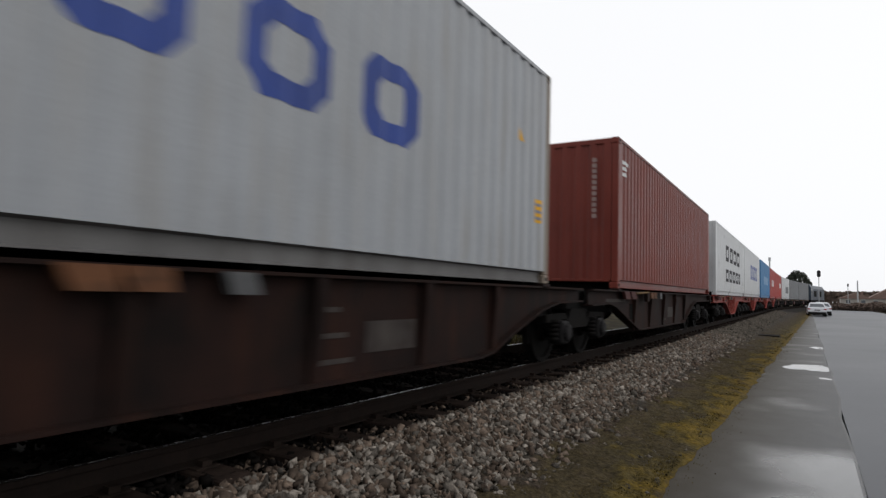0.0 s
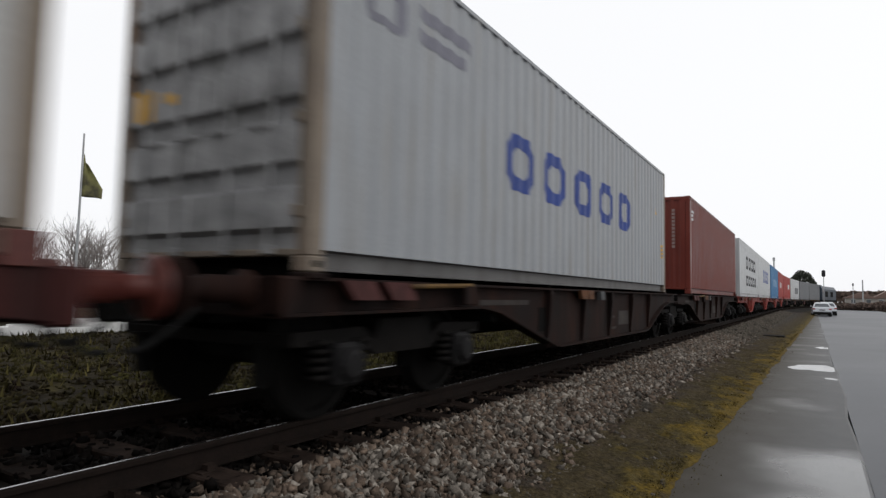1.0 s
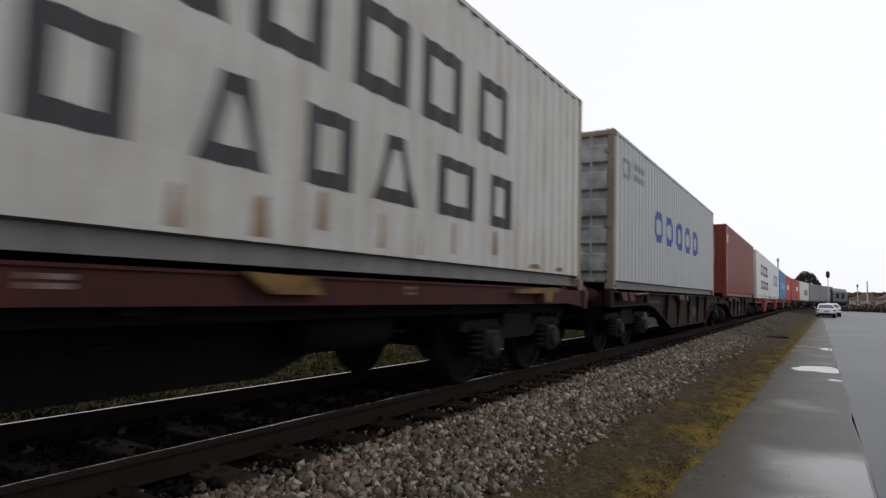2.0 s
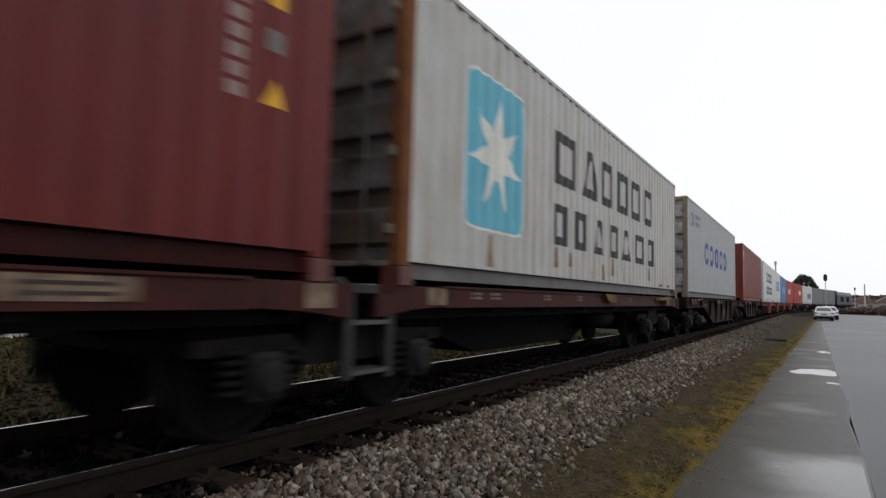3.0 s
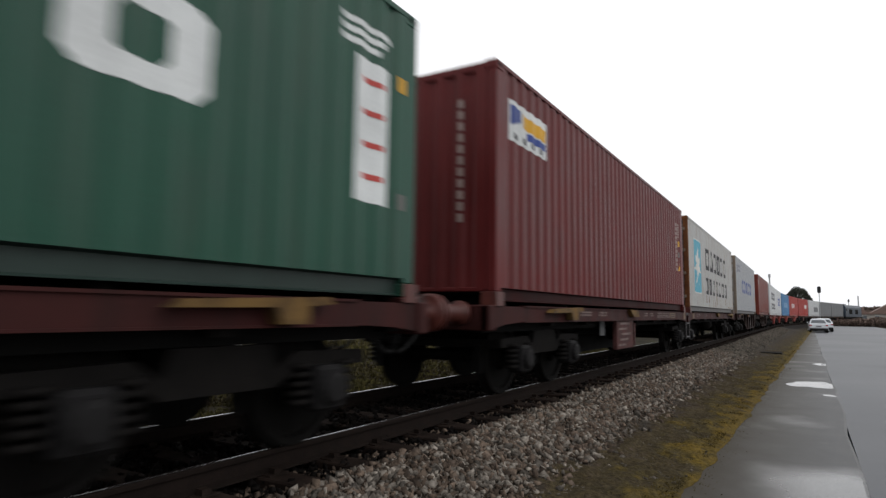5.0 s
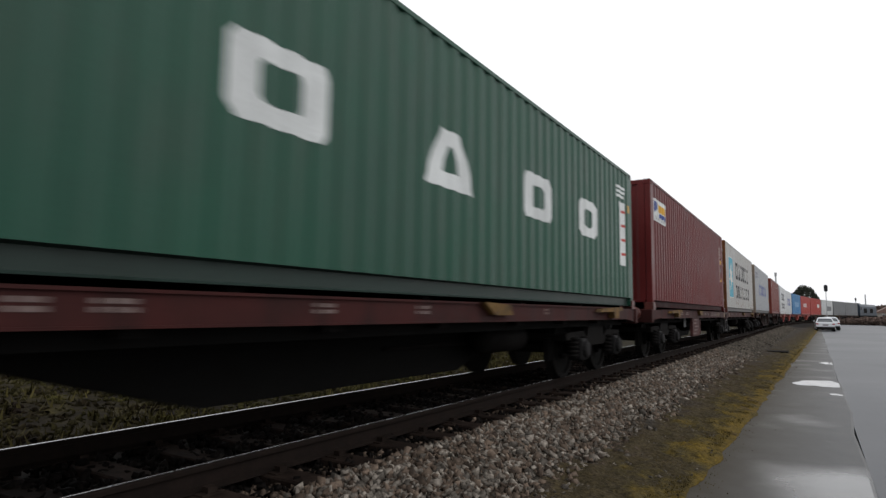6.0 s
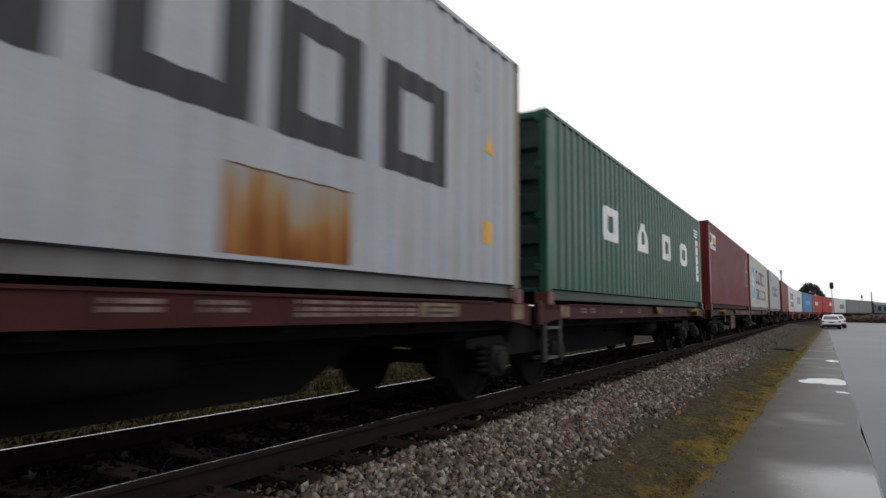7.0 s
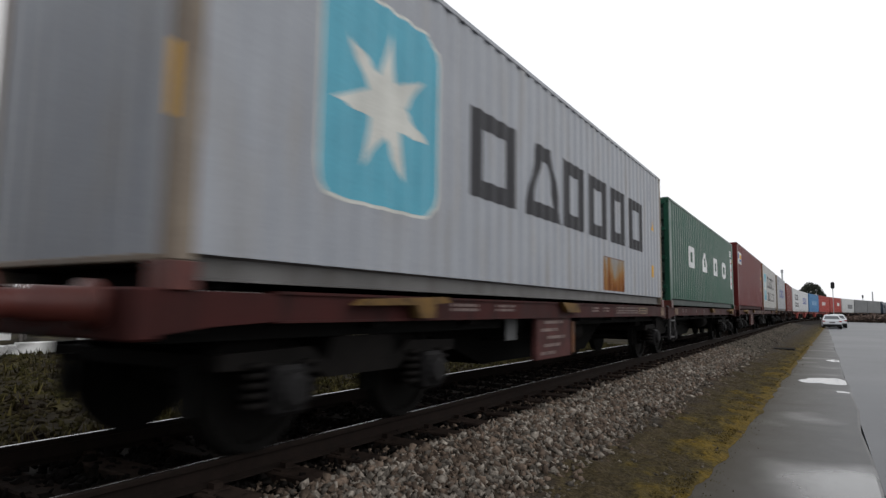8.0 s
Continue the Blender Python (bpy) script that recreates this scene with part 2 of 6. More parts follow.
def ground_material(name, tones, scale, rough, bump, grain, wet=None, spec=0.5, edge=False):
    """Ground in world metres: three tones by broad noise, fine grit, optional wet sheen."""
    m, n, l, b = nodes_of(name)
    geo = n.new("ShaderNodeNewGeometry")
    a = n.new("ShaderNodeTexNoise")
    a.inputs["Scale"].default_value, a.inputs["Detail"].default_value = scale, 8.0
    a.inputs["Roughness"].default_value = 0.65
    l.new(geo.outputs["Position"], a.inputs["Vector"])
    f = n.new("ShaderNodeTexNoise")
    f.inputs["Scale"].default_value, f.inputs["Detail"].default_value = grain, 5.0
    l.new(geo.outputs["Position"], f.inputs["Vector"])
    r = n.new("ShaderNodeValToRGB")
    r.color_ramp.elements[0].position, r.color_ramp.elements[1].position = 0.3, 0.7
    r.color_ramp.elements[0].color, r.color_ramp.elements[1].color = (*tones[0], 1), (*tones[2], 1)
    e = r.color_ramp.elements.new(0.5)
    e.color = (*tones[1], 1)
    l.new(a.outputs["Fac"], r.inputs[0])
    mr = n.new("ShaderNodeMapRange")
    mr.inputs["To Min"].default_value, mr.inputs["To Max"].default_value = 0.6, 1.4
    l.new(f.outputs["Fac"], mr.inputs[0])
    hs = n.new("ShaderNodeHueSaturation")
    l.new(r.outputs[0], hs.inputs["Color"])
    l.new(mr.outputs[0], hs.inputs["Value"])
    tone = hs.outputs[0]
    if edge:
        # trodden soil along the inner edge
        at = n.new("ShaderNodeSeparateXYZ")
        l.new(geo.outputs["Position"], at.inputs[0])
        lean = n.new("ShaderNodeMath")
        lean.operation = "MULTIPLY_ADD"
        lean.inputs[1].default_value, lean.inputs[2].default_value = -0.016, 1.08
        l.new(at.outputs["Y"], lean.inputs[0])
        off = n.new("ShaderNodeMath")
        l.new(at.outputs["X"], off.inputs[0])
        l.new(lean.outputs[0], off.inputs[1])
        rag = n.new("ShaderNodeMath")
        rag.operation = "MULTIPLY_ADD"
        rag.inputs[1].default_value = 0.5
        l.new(a.outputs["Fac"], rag.inputs[0])
        l.new(off.outputs[0], rag.inputs[2])
        soil = n.new("ShaderNodeMapRange")
        soil.inputs["From Min"].default_value, soil.inputs["From Max"].default_value = 1.38, 0.36
        soil.inputs["To Max"].default_value = 0.92
        l.new(rag.outputs[0], soil.inputs[0])
        mud = n.new("ShaderNodeMix")
        mud.data_type = "RGBA"
        mud.inputs["B"].default_value = (0.048, 0.041, 0.031, 1)
        l.new(soil.outputs[0], mud.inputs["Factor"])
        l.new(tone, mud.inputs["A"])
        tone = mud.outputs["Result"]
    l.new(tone, b.inputs["Base Color"])
    b.inputs["Specular IOR Level"].default_value = spec
    if edge:
        dull = n.new("ShaderNodeMapRange")
        dull.inputs["To Min"].default_value, dull.inputs["To Max"].default_value = spec, 0.06
        l.new(soil.outputs[0], dull.inputs[0])
        l.new(dull.outputs[0], b.inputs["Specular IOR Level"])
    if wet:
        w = n.new("ShaderNodeTexNoise")
        w.inputs["Scale"].default_value, w.inputs["Detail"].default_value = wet[0], 5.0
        l.new(geo.outputs["Position"], w.inputs["Vector"])
        wr = n.new("ShaderNodeMapRange")
        wr.inputs["From Min"].default_value, wr.inputs["From Max"].default_value = 0.4, 0.6
        wr.inputs["To Min"].default_value, wr.inputs["To Max"].default_value = wet[1], rough
        amount = w.outputs["Fac"]
        if edge:
            # rain gathers along the outer edge, where the footway sags near y = 5
            sep = n.new("ShaderNodeSeparateXYZ")
            l.new(geo.outputs["Position"], sep.inputs[0])
            across = n.new("ShaderNodeMapRange")
            across.inputs["From Min"].default_value, across.inputs["From Max"].default_value = -0.75, 0.25
            l.new(sep.outputs["X"], across.inputs[0])
            ahead = n.new("ShaderNodeMapRange")
            ahead.inputs["From Min"].default_value, ahead.inputs["From Max"].default_value = 8.0, 6.7
            ahead.inputs["To Min"].default_value, ahead.inputs["To Max"].default_value = 0.06, 0.6
            l.new(sep.outputs["Y"], ahead.inputs[0])
            both = n.new("ShaderNodeMath")
            both.operation = "MULTIPLY"
            l.new(across.outputs[0], both.inputs[0])
            l.new(ahead.outputs[0], both.inputs[1])
            less = n.new("ShaderNodeMath")
            less.operation = "SUBTRACT"
            l.new(amount, less.inputs[0])
            l.new(both.outputs[0], less.inputs[1])
            amount = less.outputs[0]
            wr.inputs["From Min"].default_value, wr.inputs["From Max"].default_value = -0.02, 0.42
            wr.inputs["To Min"].default_value = 0.09
        l.new(amount, wr.inputs[0])
        l.new(wr.outputs[0], b.inputs["Roughness"])
    else:
        b.inputs["Roughness"].default_value = rough
    bp = n.new("ShaderNodeBump")
    bp.inputs["Strength"].default_value, bp.inputs["Distance"].default_value = bump, 0.02
    l.new(f.outputs["Fac"], bp.inputs["Height"])
    l.new(bp.outputs[0], b.inputs["Normal"])
    return m


M["lane"] = ground_material("wet_worn_asphalt", ((0.036, 0.036, 0.037), (0.045, 0.045, 0.046), (0.058, 0.057, 0.056)), 1.6, 0.6, 0.1, 90, wet=(0.8, 0.33), spec=0.6, edge=True)
M["road"] = ground_material("wet_asphalt", ((0.036, 0.039, 0.046), (0.042, 0.045, 0.053), (0.048, 0.052, 0.061)), 0.5, 0.5, 0.07, 90, wet=(0.12, 0.46), spec=0.5)
M["field"] = ground_material("rough_grass", ((0.009, 0.0065, 0.0055), (0.021, 0.017, 0.0095), (0.06, 0.05, 0.018)), 1.4, 0.9, 0.8, 14, spec=0.05)
M["water"] = surface("standing_water", (0.03, 0.03, 0.032), None, 1.0, 0.05, bump=0.0, spec=0.5)


def rusted_patch(name, low, high):
    """Pale paint eaten by rust that runs downwards: heavy at the foot, thin at the top seam."""
    m, n, l, b = nodes_of(name)
    co = n.new("ShaderNodeTexCoord")
    mp = n.new("ShaderNodeMapping")
    mp.inputs["Scale"].default_value = (7.0, 7.0, 1.3)
    l.new(co.outputs["Object"], mp.inputs["Vector"])
    runs = n.new("ShaderNodeTexNoise")
    runs.inputs["Scale"].default_value, runs.inputs["Detail"].default_value = 1.0, 6.0
    l.new(mp.outputs[0], runs.inputs["Vector"])
    sep = n.new("ShaderNodeSeparateXYZ")
    l.new(co.outputs["Object"], sep.inputs[0])
    fall = n.new("ShaderNodeMapRange")
    fall.inputs["From Min"].default_value, fall.inputs["From Max"].default_value = high, low
    fall.inputs["To Min"].default_value, fall.inputs["To Max"].default_value = -0.02, 0.30
    l.new(sep.outputs["Z"], fall.inputs[0])
    total = n.new("ShaderNodeMath")
    l.new(runs.outputs["Fac"], total.inputs[0])
    l.new(fall.outputs[0], total.inputs[1])
    r = n.new("ShaderNodeValToRGB")
    r.color_ramp.elements[0].position, r.color_ramp.elements[0].color = 0.40, (0.24, 0.235, 0.23, 1)
    r.color_ramp.elements[1].position, r.color_ramp.elements[1].color = 0.86, (0.125, 0.042, 0.012, 1)
    for at, c in ((0.52, (0.235, 0.20, 0.155)), (0.60, (0.25, 0.135, 0.05)), (0.72, (0.2, 0.075, 0.018))):
        r.color_ramp.elements.new(at).color = (*c, 1)
    l.new(total.outputs[0], r.inputs[0])
    l.new(r.outputs[0], b.inputs["Base Color"])
    b.inputs["Roughness"].default_value = 0.75
    b.inputs["Specular IOR Level"].default_value = 0.15
    return m


M["patch_rusted"] = rusted_patch("rust_eaten_patch", 0.22, 0.80)


def verge_material():
    """Gritty soil by the ballast, then olive moss, then bright yellow moss along the footway."""
    m, n, l, b = nodes_of("soil_and_moss")
    geo = n.new("ShaderNodeNewGeometry")
    sep = n.new("ShaderNodeSeparateXYZ")
    l.new(geo.outputs["Position"], sep.inputs[0])
    slope = n.new("ShaderNodeMath")
    slope.operation = "MULTIPLY_ADD"
    slope.inputs[1].default_value, slope.inputs[2].default_value = -0.016, 1.08
    l.new(sep.outputs["Y"], slope.inputs[0])
    gap = n.new("ShaderNodeMath")
    l.new(sep.outputs["X"], gap.inputs[0])
    l.new(slope.outputs[0], gap.inputs[1])
    wide = n.new("ShaderNodeTexNoise")
    wide.inputs["Scale"].default_value, wide.inputs["Detail"].default_value = 1.1, 9.0
    wide.inputs["Roughness"].default_value = 0.72
    l.new(geo.outputs["Position"], wide.inputs["Vector"])
    sway = n.new("ShaderNodeMath")
    sway.operation = "MULTIPLY_ADD"
    sway.inputs[1].default_value = 3.0
    l.new(wide.outputs["Fac"], sway.inputs[0])
    l.new(gap.outputs[0], sway.inputs[2])
    clump = n.new("ShaderNodeTexNoise")
    clump.inputs["Scale"].default_value, clump.inputs["Detail"].default_value = 4.5, 7.0
    l.new(geo.outputs["Position"], clump.inputs["Vector"])
    both = n.new("ShaderNodeMath")
    both.operation = "MULTIPLY_ADD"
    both.inputs[1].default_value = 1.3
    l.new(clump.outputs["Fac"], both.inputs[0])
    l.new(sway.outputs[0], both.inputs[2])
    span = n.new("ShaderNodeMapRange")
    span.inputs["From Min"].default_value, span.inputs["From Max"].default_value = 0.5, 2.75
    l.new(both.outputs[0], span.inputs[0])
    r = n.new("ShaderNodeValToRGB")
    r.color_ramp.elements[0].position, r.color_ramp.elements[0].color = 0.12, (0.044, 0.038, 0.031, 1)
    r.color_ramp.elements[1].position, r.color_ramp.elements[1].color = 0.97, (0.04, 0.034, 0.026, 1)
    for at, c in ((0.26, (0.044, 0.0335, 0.023)), (0.40, (0.051, 0.039, 0.0195)), (0.49, (0.036, 0.028, 0.0155)), (0.58, (0.051, 0.0395, 0.016)), (0.69, (0.077, 0.0545, 0.0135)), (0.78, (0.106, 0.071, 0.012)), (0.89, (0.058, 0.041, 0.0165))):
        r.color_ramp.elements.new(at).color = (*c, 1)
    l.new(span.outputs[0], r.inputs[0])
    fine = n.new("ShaderNodeTexNoise")
    fine.inputs["Scale"].default_value, fine.inputs["Detail"].default_value = 30.0, 7.0
    l.new(geo.outputs["Position"], fine.inputs["Vector"])
    mr = n.new("ShaderNodeMapRange")
    mr.inputs["From Min"].default_value, mr.inputs["From Max"].default_value = 0.25, 0.75
    mr.inputs["To Min"].default_value, mr.inputs["To Max"].default_value = 0.35, 1.65
    l.new(fine.outputs["Fac"], mr.inputs[0])
    hs = n.new("ShaderNodeHueSaturation")
    l.new(r.outputs[0], hs.inputs["Color"])
    l.new(mr.outputs[0], hs.inputs["Value"])
    l.new(hs.outputs[0], b.inputs["Base Color"])
    b.inputs["Roughness"].default_value, b.inputs["Specular IOR Level"].default_value = 0.9, 0.08
    bp = n.new("ShaderNodeBump")
    bp.inputs["Strength"].default_value, bp.inputs["Distance"].default_value = 1.0, 0.03
    l.new(fine.outputs["Fac"], bp.inputs["Height"])
    l.new(bp.outputs[0], b.inputs["Normal"])
    return m


M["verge"] = verge_material()


# ---- mesh helpers ----
class Shape:
    """Collects points and faces, then becomes one mesh."""

    def __init__(self):
        self.v, self.f, self.weld = [], [], False

    def add(self, pts, faces):
        k = len(self.v)
        self.v += [tuple(p) for p in pts]
        self.f += [tuple(i + k for i in q) for q in faces]
        return self

    def box(self, x0, x1, y0, y1, z0, z1, c=0.0):
        """A box; c is the chamfer of its edges."""
        if c <= 0:
            return self.add([(x0, y0, z0), (x1, y0, z0), (x1, y1, z0), (x0, y1, z0),
                             (x0, y0, z1), (x1, y0, z1), (x1, y1, z1), (x0, y1, z1)],
                            [(0, 3, 2, 1), (4, 5, 6, 7), (0, 1, 5, 4), (1, 2, 6, 5), (2, 3, 7, 6), (3, 0, 4, 7)])
        bm = bmesh.new()
        bmesh.ops.create_cube(bm, size=1.0)
        bmesh.ops.scale(bm, vec=(x1 - x0, y1 - y0, z1 - z0), verts=bm.verts)
        bmesh.ops.translate(bm, vec=((x0 + x1) / 2, (y0 + y1) / 2, (z0 + z1) / 2), verts=bm.verts)
        bmesh.ops.bevel(bm, geom=list(bm.edges), offset=c, segments=1, affect="EDGES", profile=0.5)
        bm.verts.index_update()
        self.add([p.co for p in bm.verts], [[p.index for p in q.verts] for q in bm.faces])
        bm.free()
        return self

    def prism(self, outline, axis, a, b):
        """An outline of (u, w) pairs drawn out from a to b along x or y (axis 'x': u = y; 'y': u = x)."""
        n = len(outline)
        put = (lambda u, w, d: (d, u, w)) if axis == "x" else (lambda u, w, d: (u, d, w))
        pts = [put(u, w, a) for u, w in outline] + [put(u, w, b) for u, w in outline]
        faces = [tuple(range(n))[::-1], tuple(range(n, 2 * n))]
        faces += [(i, (i + 1) % n, n + (i + 1) % n, n + i) for i in range(n)]
        return self.add(pts, faces)

    def tube(self, p, q, r, sides=8, r2=None, caps=True):
        p, q = Vector(p), Vector(q)
        d = (q - p).normalized()
        u = d.orthogonal().normalized()
        w = d.cross(u)
        r2 = r if r2 is None else r2
        pts = []
        for c, rad in ((p, r), (q, r2)):
            pts += [c + rad * (math.cos(a) * u + math.sin(a) * w) for a in (2 * math.pi * i / sides for i in range(sides))]
        faces = [(i, (i + 1) % sides, sides + (i + 1) % sides, sides + i) for i in range(sides)]
        if caps:
            faces += [tuple(range(sides))[::-1], tuple(range(sides, 2 * sides))]
        return self.add(pts, faces)

    def turn(self, profile, axis="x", sides=20, centre=(0, 0, 0)):
        """A turned body: profile of (along, radius) about the axis through centre."""
        rings = []
        for a, r in profile:
            ring = []
            for i in range(sides):
                t = 2 * math.pi * i / sides
                c, s = r * math.cos(t), r * math.sin(t)
                p = {"x": (a, c, s), "y": (c, a, s), "z": (c, s, a)}[axis]
                ring.append(tuple(p[k] + centre[k] for k in range(3)))
            rings.append(ring)
        pts = [p for ring in rings for p in ring]
        faces = []
        for k in range(len(rings) - 1):
            for i in range(sides):
                j = (i + 1) % sides
                faces.append((k * sides + i, k * sides + j, (k + 1) * sides + j, (k + 1) * sides + i))
        faces += [tuple(range(sides))[::-1], tuple(range((len(rings) - 1) * sides, len(rings) * sides))]
        return self.add(pts, faces)

    def mesh(self, name, material, smooth=False):
        me = bpy.data.meshes.new(name)
        me.from_pydata(self.v, [], self.f)
        me.materials.append(material)
        bm = bmesh.new()
        bm.from_mesh(me)
        if self.weld:
            bmesh.ops.remove_doubles(bm, verts=bm.verts, dist=0.0004)
        bmesh.ops.recalc_face_normals(bm, faces=bm.faces)
        bm.to_mesh(me)
        bm.free()
        if smooth:
            me.polygons.foreach_set("use_smooth", [True] * len(me.polygons))
        return me


def part(name, shape, material, parent, label="", smooth=False):
    ob = new(name, shape.mesh(name, material, smooth))
    ob.parent = parent
    return tagged(ob, label)


def alone(name, shape, material, label, category="", kind="", group="", smooth=False):
    return tagged(new(name, shape.mesh(name, material, smooth)), label, category, group, kind)


def holder(name, label, category, group=""):
    return tagged(new(name), label, category, group)


def along(s, off=0.0, z=0.0):
    """A place beside the track's middle, s metres along it; off to its right."""
    if s <= CURVE_Y:
        return Vector((TRACK_X + off, s, z))
    a = (s - CURVE_Y) / CURVE_R
    r = CURVE_R - off
    return Vector((TRACK_X + CURVE_R - r * math.cos(a), CURVE_Y + r * math.sin(a), z))


def sweep(outline, stations, closed=True):
    """A cross-section of (offset, height) swept along the track."""
    sh = Shape()
    n = len(outline)
    sh.v = [tuple(along(s, o, z)) for s in stations for o, z in outline]
    last = n if closed else n - 1
    for k in range(len(stations) - 1):
        for i in range(last):
            j = (i + 1) % n
            sh.f.append((k * n + i, k * n + j, (k + 1) * n + j, (k + 1) * n + i))
    if closed:
        sh.f += [tuple(range(n)), tuple(range((len(stations) - 1) * n, len(stations) * n))]
    return sh


STATIONS = [-60 + 5 * i for i in range(28)] + [82 + 4 * i for i in range(60)]


# ---- ground ----
def edge_x(y):
    """The lane's left edge."""
    return -1.08 + 0.016 * y


sheet = Shape()
nx = 60
for i in range(nx + 1):
    for j in range(nx + 1):
        u, w = (i / nx * 2 - 1), (j / nx * 2 - 1)
        x, y = 900 * u * abs(u) ** 1.5, 900 * w * abs(w) ** 1.5
        sheet.v.append((x, y, -0.12))
sheet.f = [(i * (nx + 1) + j, (i + 1) * (nx + 1) + j, (i + 1) * (nx + 1) + j + 1, i * (nx + 1) + j + 1)
           for i in range(nx) for j in range(nx)]
alone("ground", sheet, M["field"], "rough winter grass land reaching the horizon", "ground", "structure")

road = Shape().box(0.40, 9.5, -30, 128, -0.3, -0.03)
alone("road", road, M["road"], "wide smooth wet grey asphalt road", "road", "structure")

lane = Shape()
ys = [-30 + 2 * i for i in range(80)]
for y in ys:
    wob = 0.03 * math.sin(y * 1.3) + 0.02 * math.sin(y * 3.1)
    right = 0.40 + 0.03 * math.sin(y * 0.55) + 0.02 * math.sin(y * 1.7)
    lane.v += [(edge_x(y) - 0.3 + wob, y, 0.0), (right - 0.02, y, 0.0), (right + 0.015, y, -0.032), (right + 0.015, y, -0.2)]
for k in range(len(ys) - 1):
    for i in range(3):
        lane.f.append((k * 4 + i, k * 4 + i + 1, k * 4 + 5 + i, k * 4 + 4 + i))
alone("pavement", lane, M["lane"], "worn wet asphalt footway beside the road", "footway", "structure")


def blob(name, cx, cy, rx, ry, z, material, label, seed, squeeze=0.0):
    rnd = random.Random(seed)
    ph = [rnd.uniform(0, 6.28) for _ in range(5)]
    sh = Shape()
    n = 64
    for i in range(n):
        a = 2 * math.pi * i / n
        k = 1 + 0.16 * math.sin(2 * a + ph[0]) + 0.12 * math.sin(3 * a + ph[1]) + 0.08 * math.sin(5 * a + ph[2]) + 0.04 * math.sin(9 * a + ph[3])
        sh.v.append((min(cx + rx * k * math.cos(a), 0.385), cy + ry * k * math.sin(a) * (1 - squeeze * math.cos(a)), z))
    sh.f = [tuple(range(n))]
    return alone(name, sh, material, label, "puddle", "structure")


blob("water_1", 0.03, 16.5, 0.45, 0.85, 0.004, M["water"], "still rain puddle mirroring the white sky", 3)
blob("water_2", 0.26, 23.6, 0.22, 0.5, 0.004, M["water"], "small rain puddle mirroring the white sky", 5)
blob("water_3", 0.29, 14.41, 0.13, 0.16, 0.004, M["water"], "shallow film of rain water on the footway", 9)

# the verge: gravelly soil that turns into moss towards the footway
VERGE = [(1.0, 0.335), (1.35, 0.33), (1.65, 0.25), (1.95, 0.16), (2.3, 0.09), (2.7, 0.05), (3.05, 0.03)]


def verge_z(x):
    o = x - TRACK_X
    for (a, za), (b, zb) in zip(VERGE, VERGE[1:]):
        if a <= o <= b:
            return za + (zb - za) * (o - a) / (b - a)
    return VERGE[0][1] if o < VERGE[0][0] else 0.02


def moss_right(y):
    """Ragged edge where the moss creeps over the footway."""
    return (edge_x(y) + 0.02 + 0.10 * noise.noise((0.0, y * 0.6, 3.0)) + 0.06 * noise.noise((5.0, y * 2.0, 1.0))
            + 0.02 * noise.noise((9.0, y * 7.0, 2.0)))


verge = Shape()
verge_ys = [-20 + 0.4 * i for i in range(50)] + [0.04 * i for i in range(500)] + [20 + 0.1 * i for i in range(100)] + [30 + 0.3 * i for i in range(181)]
COLS = 46
for y in verge_ys:
    a, b = -2.96, moss_right(y)
    for i in range(COLS + 1):
        x = a + (b - a) * i / COLS
        h = 0.032 * noise.noise((x * 2.2, y * 2.2, 1.0)) + 0.034 * noise.noise((x * 7, y * 7, 4.0)) + 0.018 * noise.noise((x * 17, y * 17, 8.0))
        taper = min(1.0, (b - x) / 0.16)
        verge.v.append((x, y, (verge_z(x) - 0.02 + 0.05 * min(1.0, max(0.0, (x + 2.3) / 0.5)) + h) * taper + 0.003))
verge.f = [(j * (COLS + 1) + i, j * (COLS + 1) + i + 1, (j + 1) * (COLS + 1) + i + 1, (j + 1) * (COLS + 1) + i)
           for j in range(len(verge_ys) - 1) for i in range(COLS)]
alone("ground_verge", verge, M["verge"], "gritty dark soil verge with yellow moss along the footway", "verge", "structure", smooth=True)
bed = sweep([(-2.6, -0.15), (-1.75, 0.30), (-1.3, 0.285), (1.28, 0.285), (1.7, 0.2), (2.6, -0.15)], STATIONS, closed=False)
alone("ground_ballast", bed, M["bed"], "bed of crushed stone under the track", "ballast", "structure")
bank = sweep([(-22.0, 0.1), (-12.0, 0.35), (-9.0, 0.5), (-6.0, 0.3), (-4.0, 0.12), (-2.5, 0.05)], STATIONS, closed=False)
alone("ground_bank", bank, M["field"], "low grassy bank behind the railway line", "bank", "structure")

# ---- track ----
track = holder("railway_track", "single railway line of steel rails on dark timber sleepers", "track")
track["kind"] = "structure"
RAIL = [(-0.07, 0.0), (0.07, 0.0), (0.07, 0.012), (0.012, 0.03), (0.009, 0.115), (0.036, 0.125), (0.036, 0.15), (0.03, 0.159), (-0.03, 0.159), (-0.036, 0.15), (-0.036, 0.125), (-0.009, 0.115), (-0.012, 0.03), (-0.07, 0.012)]
for side in (-1, 1):
    o = side * 0.7535
    # near rail's bright strip is halved to imitate its dimmer reflection
    glint_half = 0.016 if side < 0 else 0.008
    rail = part("rail", sweep([(o + u, RAIL_TOP - 0.16 + w) for u, w in RAIL], STATIONS), M["rail_side"], track, "rusty steel rail with a polished head")
    part("rail_head", sweep([(o - glint_half, RAIL_TOP - 0.001), (o + glint_half - 0.004, RAIL_TOP - 0.001), (o + glint_half - 0.006, RAIL_TOP + 0.001), (o - glint_half + 0.002, RAIL_TOP + 0.001)], STATIONS), M["rail_head"], rail, "bright worn running surface")
sl = Shape().box(-1.3, 1.3, -0.125, 0.125, -0.15, 0.0, 0.012)
